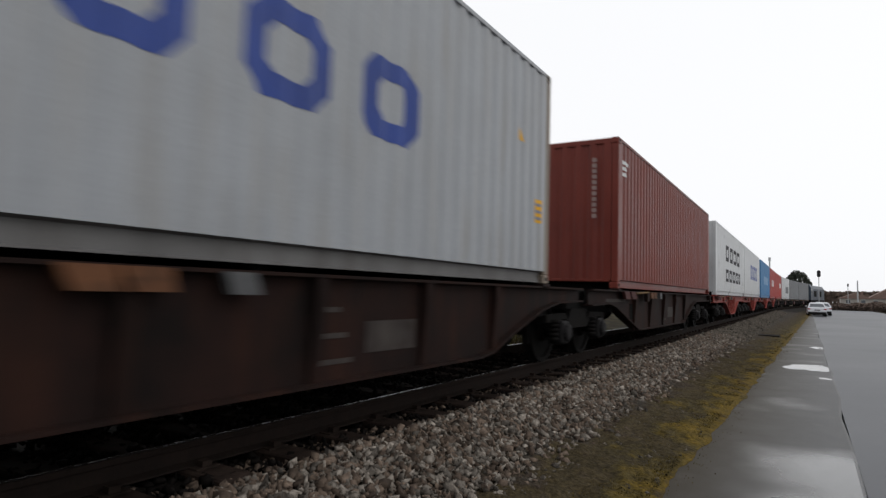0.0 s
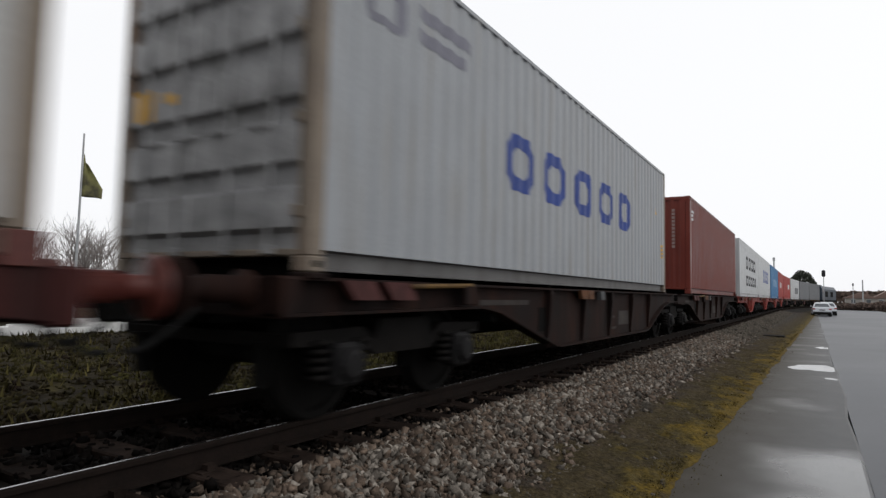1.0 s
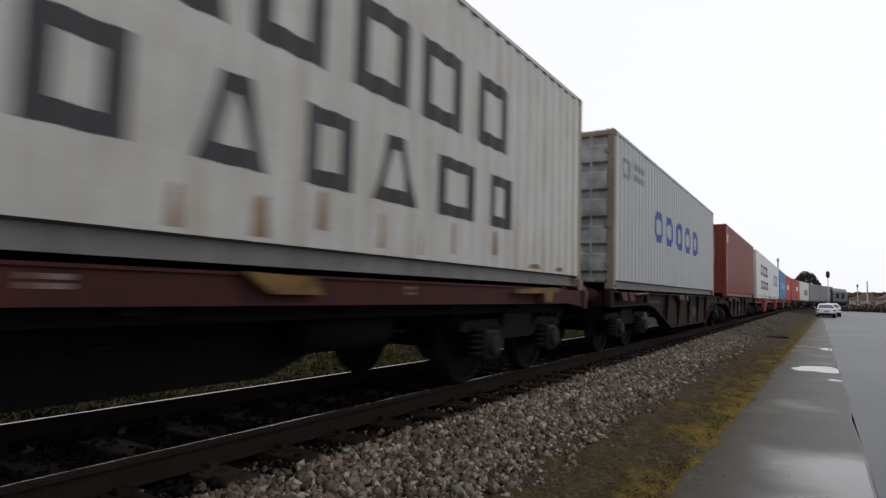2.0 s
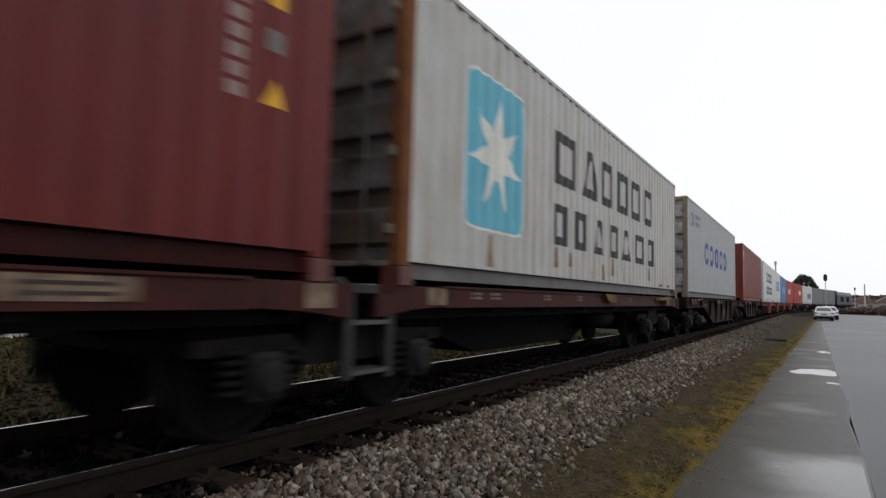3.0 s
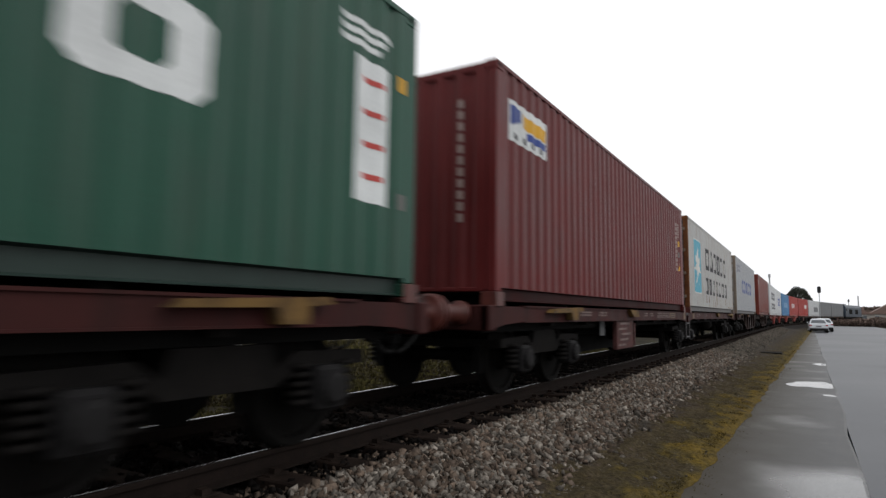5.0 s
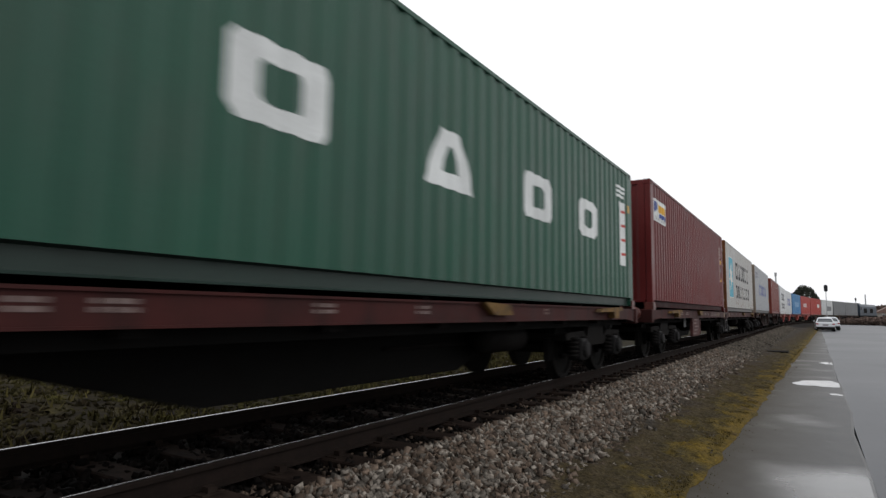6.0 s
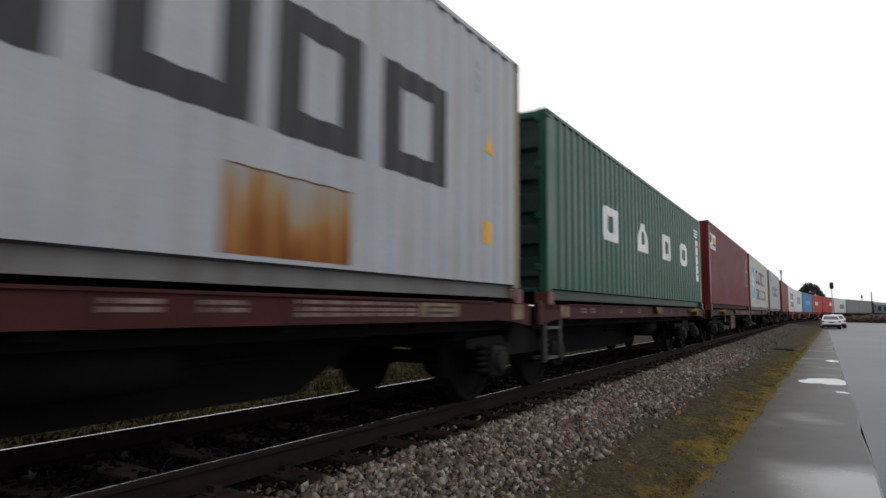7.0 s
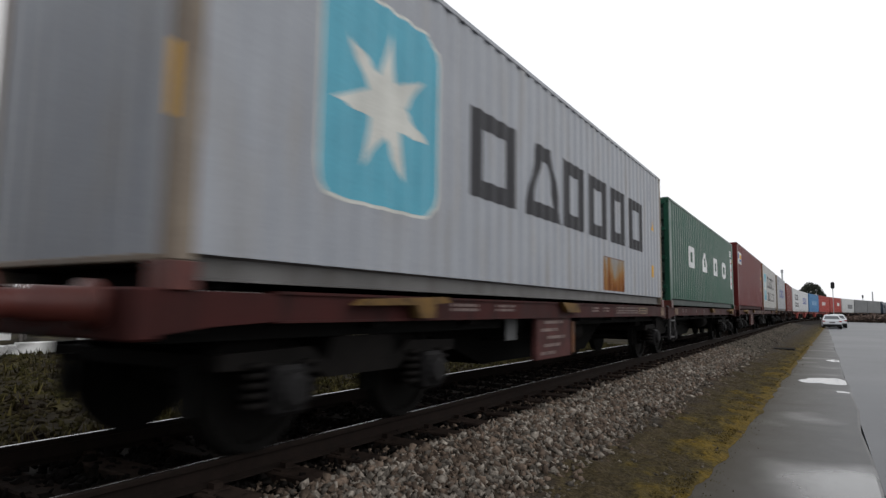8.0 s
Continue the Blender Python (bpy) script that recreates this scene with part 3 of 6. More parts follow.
for s_ in (-1, 1):
    sl.box(s_ * 0.7535 - 0.16, s_ * 0.7535 + 0.16, -0.09, 0.09, 0.0, 0.012)
    for q in (-0.115, 0.115):
        sl.box(s_ * 0.7535 + q - 0.03, s_ * 0.7535 + q + 0.03, -0.035, 0.035, 0.012, 0.05)
sleeper_mesh = sl.mesh("sleeper", M["sleeper"])
rnd = random.Random(11)
for i in range(300):
    s = -6 + 0.62 * i
    ob = new("sleeper", sleeper_mesh)
    ob.parent = track
    a = 0.0 if s < CURVE_Y else -math.degrees((s - CURVE_Y) / CURVE_R)
    p = along(s, rnd.uniform(-0.03, 0.03), RAIL_TOP - 0.162 + rnd.uniform(-0.008, 0.0))
    ob.matrix_basis = pose(p.x, p.y, p.z, 0, 0, a + rnd.uniform(-0.8, 0.8))


# ---- crushed stone ----
CHIP_V = np.array([(x, y, z) for x in (-0.75, 0.75) for y in (-0.75, 0.75) for z in (-0.6, 0.6)])
CHIP_F = np.array([(0, 1, 3), (0, 3, 2), (4, 6, 7), (4, 7, 5), (0, 4, 5), (0, 5, 1), (2, 3, 7), (2, 7, 6), (0, 2, 6), (0, 6, 4), (1, 5, 7), (1, 7, 3)])


def scatter_stones(name, spots, sizes, material, label):
    """Angular stones joined into one mesh."""
    g = np.random.default_rng(len(spots))
    n = len(spots)
    nv = len(CHIP_V)
    shape = CHIP_V[None] * (1 + g.uniform(-0.75, 0.35, (n, nv, 3)))
    shape = shape * g.uniform(0.36, 1.5, (n, 1, 3))
    q = g.normal(size=(n, 4))
    q /= np.linalg.norm(q, axis=1)[:, None]
    w, x, y, z = q.T
    rot = np.stack([1 - 2 * (y * y + z * z), 2 * (x * y - z * w), 2 * (x * z + y * w),
                    2 * (x * y + z * w), 1 - 2 * (x * x + z * z), 2 * (y * z - x * w),
                    2 * (x * z - y * w), 2 * (y * z + x * w), 1 - 2 * (x * x + y * y)], 1).reshape(n, 3, 3)
    pts = np.einsum("nij,nkj->nki", rot, shape) * sizes[:, None, None] + spots[:, None, :]
    faces = (CHIP_F[None] + (np.arange(n) * nv)[:, None, None]).reshape(-1, 3)
    me = bpy.data.meshes.new(name)
    me.vertices.add(n * nv)
    me.vertices.foreach_set("co", pts.astype(np.float32).ravel())
    me.loops.add(faces.size)
    me.loops.foreach_set("vertex_index", faces.astype(np.int32).ravel())
    me.polygons.add(len(faces))
    me.polygons.foreach_set("loop_start", np.arange(0, faces.size, 3, dtype=np.int32))
    me.update(calc_edges=True)
    me.validate()
    me.materials.append(material)
    return tagged(new(name, me), label, "gravel", "", "stuff")


def stone_spots(n, x0, x1, y0, y1, seed, thin=None):
    g = np.random.default_rng(seed)
    x, y = g.uniform(x0, x1, n), g.uniform(y0, y1, n)
    if thin is not None:
        keep = g.uniform(size=n) < thin(x)
        x, y = x[keep], y[keep]
    z = np.array([verge_z(v) for v in x]) + g.uniform(-0.012, 0.028, len(x))
    return np.stack([x, y, z], 1)


def fade(x):
    return np.clip((-1.62 - x) / 0.85, 0.0, 1.0) ** 1.8


sets = []
for n, y0, y1, k, seed in ((33000, -7.0, 13.0, 0.0325, 1), (13500, 13.0, 24.0, 0.037, 2), (20000, 22.0, 75.0, 0.045, 3)):
    sp = stone_spots(int(n * 1.1), -2.99, -1.62, y0, y1, seed, fade)
    sets.append((sp, np.random.default_rng(seed + 9).uniform(0.5, 1.5, len(sp)) * k))
near = np.concatenate([a for a, b in sets[:2]])
near_size = np.concatenate([b for a, b in sets[:2]])
warm = np.random.default_rng(15).uniform(size=len(near)) < 0.5
scatter_stones("ballast_stone", near[~warm], near_size[~warm], M["stone"], "loose pale grey crushed stone beside the sleepers")
scatter_stones("stained_stone", near[warm], near_size[warm], M["stone_warm"], "rust-stained brown crushed stone beside the sleepers")
scatter_stones("dusty_stone", sets[2][0], sets[2][1], M["stone_brown"], "dusty brown crushed stone further along the line")
g = np.random.default_rng(21)
n = 14000
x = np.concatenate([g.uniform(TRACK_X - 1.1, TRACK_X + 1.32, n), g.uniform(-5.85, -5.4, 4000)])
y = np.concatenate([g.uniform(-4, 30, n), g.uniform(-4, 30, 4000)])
# raised between the rails so their shade tone covers the sleepers
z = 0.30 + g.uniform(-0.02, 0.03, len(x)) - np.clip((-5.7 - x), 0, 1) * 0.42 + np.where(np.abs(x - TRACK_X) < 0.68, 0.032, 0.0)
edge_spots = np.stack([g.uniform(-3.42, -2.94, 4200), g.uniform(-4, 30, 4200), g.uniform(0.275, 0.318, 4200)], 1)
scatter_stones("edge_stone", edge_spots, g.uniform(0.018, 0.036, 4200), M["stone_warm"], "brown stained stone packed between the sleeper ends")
scatter_stones("track_stone", np.stack([x, y, z], 1), g.uniform(0.022, 0.045, len(x)), M["stone_dark"], "oily crushed stone between the sleepers, darkened for shade under the train")
g = np.random.default_rng(31)
n = 9000
x = g.uniform(-2.4, -1.05, n)
x[:36] = -1.05 + 0.6 * g.uniform(size=36) ** 3
y = g.uniform(1, 30, n)
z = np.array([verge_z(v) for v in x]) + 0.01
z[:36] = 0.004
scatter_stones("strewn_stone", np.stack([x, y, z], 1), g.uniform(0.005, 0.022, n), M["stone_brown"], "small stones strewn over the mossy verge")


def blades(name, spots, heights, material, label, lean=0.6, width=0.12):
    """Tufts of short pointed blades joined into one mesh."""
    g = np.random.default_rng(len(spots) + 5)
    n = len(spots)
    a = g.uniform(0, 2 * np.pi, n)
    d = np.stack([np.cos(a), np.sin(a), np.zeros(n)], 1)
    side = np.stack([-np.sin(a), np.cos(a), np.zeros(n)], 1)
    w = heights[:, None] * width
    tip = spots + d * (heights * g.uniform(0.1, lean, n))[:, None]
    tip[:, 2] += heights
    pts = np.stack([spots - side * w, spots + side * w, tip], 1).reshape(-1, 3)
    me = bpy.data.meshes.new(name)
    me.from_pydata(pts.tolist(), [], np.arange(3 * n).reshape(-1, 3).tolist())
    me.materials.append(material)
    return tagged(new(name, me), label, "grass", "", "stuff")


g = np.random.default_rng(41)
n = 24000
y = 1.5 + 34 * g.uniform(size=n) ** 1.6
t = g.uniform(size=n) ** 0.6
x = np.array([edge_x(v) for v in y]) - 0.03 - 0.5 * (1 - t)
patch = np.array([noise.noise((a * 2.5, b * 2.5, 7.0)) for a, b in zip(x, y)])
keep = patch > -0.05
x, y = x[keep], y[keep]
z = np.array([verge_z(v) for v in x]) + 0.025
blades("moss_tuft", np.stack([x, y, z], 1), g.uniform(0.007, 0.019, len(x)), M["moss_blade"], "short yellow-green moss and grass tufts", 1.5, 0.35)
n = 26000
x = TRACK_X - 1.9 - 8.5 * g.uniform(size=n) ** 1.5
y = g.uniform(0, 26, n)
z = np.interp(x - TRACK_X, [-12.0, -9.0, -6.0, -4.0, -2.5], [0.35, 0.5, 0.3, 0.12, 0.05])
turf = scatter_stones("bank_grass", np.stack([x, y, z], 1), g.uniform(0.015, 0.06, n), M["turf"], "")
tagged(turf, "rough clumpy winter grass on the bank", "grass", "", "stuff")
m = 15000
bx = TRACK_X - 2.1 - 8.0 * g.uniform(size=m) ** 1.4
by = g.uniform(0, 26, m)
keep = np.array([noise.noise((a * 0.9, b * 0.9, 3.0)) for a, b in zip(bx, by)]) > -0.12
bx, by = bx[keep], by[keep]
bz = np.interp(bx - TRACK_X, [-12.0, -9.0, -6.0, -4.0, -2.5], [0.35, 0.5, 0.3, 0.12, 0.05])
blades("bank_tuft", np.stack([bx, by, bz], 1), g.uniform(0.05, 0.17, len(bx)), M["turf_blade"], "tussocks of olive winter grass on the bank", 1.1, 0.13)
n = 900
y = 1.5 + 30 * g.uniform(size=n) ** 1.5
x = np.array([edge_x(v) for v in y]) + np.minimum(g.exponential(0.07, n), 0.4)
blades("edge_moss", np.stack([x, y, np.full(n, -0.002)], 1), g.uniform(0.006, 0.016, n), M["moss_blade"], "crumbs of moss strewn over the footway's edge", 2.0, 0.5)


# ---- containers ----
LENGTH, HALF, PITCH = 12.192, 1.219, 0.278
WAVE = [(0.0, 1.0), (0.07, 1.0), (0.138, 0.0), (0.208, 0.0)]     # along, out


def wave_points(a, b):
    """(along, out) of a trapezoid-corrugated sheet from a to b; out runs from 0 to 1."""
    n = int((b - a - 0.07) / PITCH)
    m = (b - a - n * PITCH - 0.07) / 2
    pts = [(a, 1.0)]
    for i in range(n):
        pts += [(a + m + i * PITCH + u, w) for u, w in WAVE]
    pts += [(a + m + n * PITCH, 1.0), (b, 1.0)]
    return [p for i, p in enumerate(pts) if i == 0 or p[0] - pts[i - 1][0] > 1e-4]


DEPTH = 0.027
SIDE_WAVE = wave_points(0.15, LENGTH - 0.15)


def side_out(y):
    for (a, u), (b, w) in zip(SIDE_WAVE, SIDE_WAVE[1:]):
        if a <= y <= b:
            return u + (w - u) * (y - a) / (b - a)
    return 1.0


def crossings(polys, y):
    zs = []
    for poly in polys:
        for (ya, za), (yb, zb) in zip(poly, poly[1:] + poly[:1]):
            if (ya <= y) != (yb <= y):
                zs.append(za + (zb - za) * (y - ya) / (yb - ya))
    return sorted(zs)


def painted(polys, proud=0.003):
    """Paint on the corrugated near side: outlines of (along, up), even-odd, following the folds."""
    lo, hi = min(p[0] for q in polys for p in q), max(p[0] for q in polys for p in q)
    cuts = {lo, hi} | {y for y, _ in SIDE_WAVE if lo < y < hi} | {p[0] for q in polys for p in q}
    k = lo
    while k < hi:
        cuts.add(k)
        k += 0.05
    cuts = sorted(cuts)
    sh = Shape()
    sh.weld = True
    for a, b in zip(cuts, cuts[1:]):
        if b - a < 1e-5:
            continue
        e = min(1e-5, (b - a) / 4)
        za, zb = crossings(polys, a + e), crossings(polys, b - e)
        if len(za) != len(zb):
            continue
        xa, xb = (HALF - 0.005 - DEPTH * (1 - side_out(q)) + proud for q in (a, b))
        for i in range(0, len(za) - 1, 2):
            sh.add([(xa, a, za[i]), (xb, b, zb[i]), (xb, b, zb[i + 1]), (xa, a, za[i + 1])], [(0, 1, 2, 3)])
    return sh


def rect(y0, y1, z0, z1):
    return [(y0, z0), (y1, z0), (y1, z1), (y0, z1)]


def frame_mark(y0, y1, z0, z1, sy, sz, cut=0.0):
    """A plain hollow block in the place of one big character."""
    def ring(a, b, c, d, k):
        if k <= 0:
            return rect(a, b, c, d)
        return [(a + k, c), (b - k, c), (b, c + k), (b, d - k), (b - k, d), (a + k, d), (a, d - k), (a, c + k)]
    return [ring(y0, y1, z0, z1, cut), ring(y0 + sy, y1 - sy, z0 + sz, z1 - sz, cut * 0.5)]


def star(cy, cz, r, inner, points, turn=0.0, sy=1.0):
    out = []
    for i in range(points * 2):
        a = math.pi * i / points + turn
        k = r if i % 2 == 0 else inner
        out.append((cy + sy * k * math.sin(a), cz + k * math.cos(a)))
    return out


def rounded(y0, y1, z0, z1, r):
    out = []
    for cx, cz, a0 in ((y1 - r, z1 - r, 0), (y0 + r, z1 - r, 90), (y0 + r, z0 + r, 180), (y1 - r, z0 + r, 270)):
        out += [(cx + r * math.cos(radians(a0 + q)), cz + r * math.sin(radians(a0 + q))) for q in (0, 30, 60, 90)]
    return out


def end_wall(y, height, sign):
    """Corrugated closed end: sheet with upright folds between the posts."""
    sh = Shape()
    pts = wave_points(-1.08, 1.08)
    inner, outer = y + sign * 0.06, y + sign * 0.02
    v = []
    for x, w in pts:
        d = inner + (outer - inner) * w
        v += [(x, d, 0.16), (x, d, height - 0.10)]
    sh.add(v, [(2 * i, 2 * i + 2, 2 * i + 3, 2 * i + 1) for i in range(len(pts) - 1)])
    return sh


def container(label, paint, height=2.896, rear="wall", post=None, rail=None, doors=None, rear_post=None, detail=True, group="containers on the train"):
    """A forty-foot steel box, its rear end at y = 0 and its underside at z = 0."""
    box = holder("shipping_container", label, "container", group)
    post, rail, doors = post or paint, rail or paint, doors or paint
    top = height
    for sgn, nm in ((1, "side_wall"), (-1, "side_wall")):
        sh = Shape()
        v = []
        for y, w in SIDE_WAVE:
            x = sgn * (HALF - 0.005 - DEPTH * (1 - w))
            v += [(x, y, 0.165), (x, y, top - 0.055)]
        sh.add(v, [(2 * i, 2 * i + 2, 2 * i + 3, 2 * i + 1) for i in range(len(SIDE_WAVE) - 1)])
        # inward skin gives the sheet its thickness
        sh.box(sgn * (HALF - 0.06) - 0.002, sgn * (HALF - 0.06) + 0.002, 0.15, LENGTH - 0.15, 0.165, top - 0.055)
        part(nm, sh, paint, box)
        b = Shape().prism([(sgn * (HALF - 0.035), 0.012), (sgn * (HALF - 0.075), 0.03), (sgn * (HALF - 0.075), 0.15), (sgn * (HALF - 0.02), 0.165), (sgn * (HALF - 0.12), 0.165), (sgn * (HALF - 0.12), 0.012)], "y", 0.15, LENGTH - 0.15)
        part("bottom_rail", b, rail, box)
        part("top_rail", Shape().box(sgn * HALF - 0.03 * (1 + sgn), sgn * HALF + 0.03 * (1 - sgn), 0.15, LENGTH - 0.15, top - 0.06, top - 0.004, 0.006), paint, box)
    for y0, y1, end in ((0.0, 0.16, 0), (LENGTH - 0.16, LENGTH, 1)):
        for sgn in (-1, 1):
            x0, x1 = sorted((sgn * (HALF - 0.13), sgn * (HALF - 0.002)))
            part("corner_post", Shape().box(x0, x1, y0 + 0.003, y1 - 0.003, 0.118, top - 0.118, 0.01), post if end else (rear_post or post), box)
            for z0 in (0.0, top - 0.118):
                cx0, cx1 = sorted((sgn * (HALF - 0.162), sgn * HALF))
                c = Shape().box(cx0, cx1, y0 - (0 if end else 0), y0 + 0.178 if not end else y1, z0, z0 + 0.118, 0.012) if not end else Shape().box(cx0, cx1, y1 - 0.178, y1, z0, z0 + 0.118, 0.012)
                cast = part("corner_casting", c, post if end else (rear_post or post), box)
                if detail:
                    yc = y0 + 0.09 if not end else y1 - 0.09
                    # the slot's inner shade is a black plate on the casting
                    part("slot", Shape().prism(rounded(yc - 0.04, yc + 0.04, z0 + 0.035, z0 + 0.085, 0.02), "x", sgn * HALF - 0.004, sgn * HALF + 0.0015), M["black_iron"], cast, "lifting slot drawn as a shade-black plate")
        part("end_sill", Shape().box(-1.06, 1.06, y0 + 0.02, y1 - 0.02, 0.118, 0.17, 0.01), post, box)
        part("end_header", Shape().box(-1.06, 1.06, y0 + 0.02, y1 - 0.02, top - 0.11, top - 0.005, 0.01), post, box)
    roof = Shape()
    pts = wave_points(0.16, LENGTH - 0.16)
    v = []
    for y, w in pts:
        v += [(-HALF + 0.05, y, top - 0.025 + 0.02 * w), (HALF - 0.05, y, top - 0.025 + 0.02 * w)]
    roof.add(v, [(2 * i, 2 * i + 1, 2 * i + 3, 2 * i + 2) for i in range(len(pts) - 1)])
    part("roof", roof, paint, box)
    part("floor", Shape().box(-1.1, 1.1, 0.16, LENGTH - 0.16, 0.10, 0.15), M["steel_dark"], box)
    for k in range(6):
        part("floor_bearer", Shape().box(-1.09, 1.09, 0.42 + 2.25 * k, 0.50 + 2.25 * k, -0.03, 0.099), M["steel_dark"], box)
    part("end_wall", end_wall(LENGTH, top, -1), paint, box)
    if rear == "wall":
        part("end_wall", end_wall(0.0, top, 1), paint, box)
    else:
        for sgn in (-1, 1):
            x0, x1 = sorted((sgn * 0.012, sgn * 1.085))
            nb = 5
            hh = (top - 0.42) / nb
            fold = [(0.1, 0.175), (0.07, 0.175)]
            for i in range(nb):
                z = 0.22 + i * hh
                fold += [(0.07, z + 0.07), (0.0, z + 0.11), (0.0, z + hh - 0.10), (0.07, z + hh - 0.06)]
            fold += [(0.07, top - 0.115), (0.1, top - 0.115)]
            sh = Shape().prism(fold, "x", x0, x1)
            door = part("door", sh, doors, box)
            if detail:
                for q in (0.32, 0.80):
                    x = sgn * q
                    part("lock_rod", Shape().tube((x, -0.012, 0.16), (x, -0.012, top - 0.11), 0.017), doors, door, "painted locking bar")
                    part("cam_keeper", Shape().box(x - 0.05, x + 0.05, -0.02, 0.02, 0.13, 0.20, 0.006), doors, door)
                    part("handle", Shape().box(min(x, x - sgn * 0.25), max(x, x - sgn * 0.25), -0.03, -0.015, 1.10, 1.135, 0.004), doors, door, "locking bar handle")
                for z in (0.4, 1.1, 1.8, 2.45):
                    part("hinge", Shape().box(sgn * 1.09 - 0.05, sgn * 1.09 + 0.05, -0.012, 0.03, z, z + 0.09, 0.008), post, door)
    return box


def number_column(box, y, z0, z1, w=0.10, material=None, n=11):
    """A serial number running down the side, as plain bars."""
    h = (z1 - z0) / n
    for i in range(n):
        part("number_bar", painted([rect(y, y + w, z0 + i * h, z0 + (i + 0.72) * h)]), material or M["mark_white"], box, "small white marking bar")


def end_number(box, x, z0, z1, material=None, n=11, y=0.016):
    h = (z1 - z0) / n
    for i in range(n):
        part("number_bar", Shape().box(x, x + 0.09, y - 0.002, y + 0.002, z0 + i * h, z0 + (i + 0.72) * h), material or M["mark_white"], box, "small white marking bar")


def end_label(box, x0, x1, z0, z1, material, y=0.012):
    part("warning_label", Shape().box(x0, x1, y - 0.002, y + 0.002, z0, z1), material, box, "yellow warning sticker")


def warning(box, y, z, s=0.2, tri=True, material=None):
    poly = [(y, z), (y + s, z), (y + s / 2, z + s)] if tri else rect(y, y + s * 0.8, z, z + s)
    part("warning_label", painted([poly], 0.004), material or M["mark_yellow"], box, "yellow warning sticker")


def small_writing(box, y0, y1, z0, z1, rows, material):
    h = (z1 - z0) / rows
    for i in range(rows):
        cut = (y1 - y0) * (0.75 + 0.25 * ((i * 7) % 3) / 2)
        part("print_bar", painted([rect(y0, y0 + cut, z0 + i * h, z0 + (i + 0.6) * h)]), material, box)


def cosco_like(box):
    for y in (3.25, 4.40, 5.68, 6.88, 8.08):
        part("brand_block", painted(frame_mark(y, y + 0.82, 1.13, 1.83, 0.2, 0.17, 0.16)), M["mark_blue"], box, "plain dark blue brand block")


# grey container with five blue blocks
box_grey = container("dirty light grey corrugated container with dark blue brand blocks", M["grey"], rear="doors", post=M["tan"], rail=M["grime_rail"], doors=M["door_grey"])
cosco_like(box_grey)
part("brand_mark", painted([rounded(0.55, 1.15, 2.12, 2.5, 0.12), rect(0.7, 1.0, 2.2, 2.42)]), M["mark_faded"], box_grey, "faded round emblem")
small_writing(box_grey, 1.35, 2.5, 2.18, 2.62, 2, M["mark_faded"])
warning(box_grey, 11.15, 1.78, 0.17)
warning(box_grey, 11.68, 0.80, 0.31, False)
for k in range(3):
    part("label_print", painted([rect(11.71, 11.9, 0.84 + 0.09 * k, 0.88 + 0.09 * k)], 0.006), M["mark_faded"], box_grey)
end_label(box_grey, -0.98, -0.72, 1.34, 1.62, M["mark_yellow"], -0.004)
end_label(box_grey, -0.55, -0.4, 1.46, 1.55, M["mark_yellow"], -0.004)

box_redbrown = container("red-brown corrugated container with a white number column", M["red_brown"])
end_number(box_redbrown, 0.70, 1.35, 2.55, M["mark_pale"])
end_label(box_redbrown, -0.95, -0.78, 1.75, 1.92, M["mark_yellow"])
small_writing(box_redbrown, 0.35, 0.75, 2.2, 2.55, 3, M["mark_white"])


def star_panel(box, y0, y1, z0, z1, r):
    part("panel_border", painted([rounded(y0 - 0.035, y1 + 0.035, z0 - 0.03, z1 + 0.03, r + 0.03)], 0.002), M["mark_cream"], box)
    part("brand_panel", painted([rounded(y0, y1, z0, z1, r)], 0.004), M["mark_sky"], box, "sky-blue rounded brand panel")
    part("brand_star", painted([star((y0 + y1) / 2, (z0 + z1) / 2, 0.67, 0.27, 7, 0.06)], 0.006), M["mark_cream"], box, "plain cream star")


def wedge_mark(y0, y1, z0, z1, sy, sz):
    """A plain hollow block that narrows upwards."""
    q = (y1 - y0) * 0.3
    return [[(y0, z0), (y1, z0), (y1 - q, z1), (y0 + q, z1)],
            [(y0 + sy, z0 + sz), (y1 - sy, z0 + sz), (y1 - q - sy * 0.6, z1 - sz), (y0 + q + sy * 0.6, z1 - sz)]]


def wide_blocks(box, spans, z0, z1, sy, sz, wedges=()):
    for i, (a, b) in enumerate(spans):
        mark = wedge_mark if i in wedges else frame_mark
        part("brand_block", painted(mark(a, b, z0, z1, sy, sz)), M["mark_black"], box, "plain black brand block")


box_star = container("rust-streaked pale grey container with sky-blue star panel and black brand blocks", M["grey_rusty"], rear="doors", post=M["tan"], rail=M["grime_rail"], doors=M["door_rust"], rear_post=M["rust"])
star_panel(box_star, 1.12, 2.62, 0.62, 2.32, 0.22)
wide_blocks(box_star, ((3.64, 4.56), (4.87, 5.63), (5.82, 6.52), (6.84, 7.60), (7.77, 8.52), (8.86, 9.6)), 1.49, 2.25, 0.19, 0.15, (1,))
wide_blocks(box_star, ((3.63, 4.17), (4.52, 5.05), (5.45, 6.0), (6.34, 6.86), (7.12, 7.74), (8.1, 8.82), (9.18, 9.72)), 0.62, 1.2, 0.15, 0.12, (2, 4))
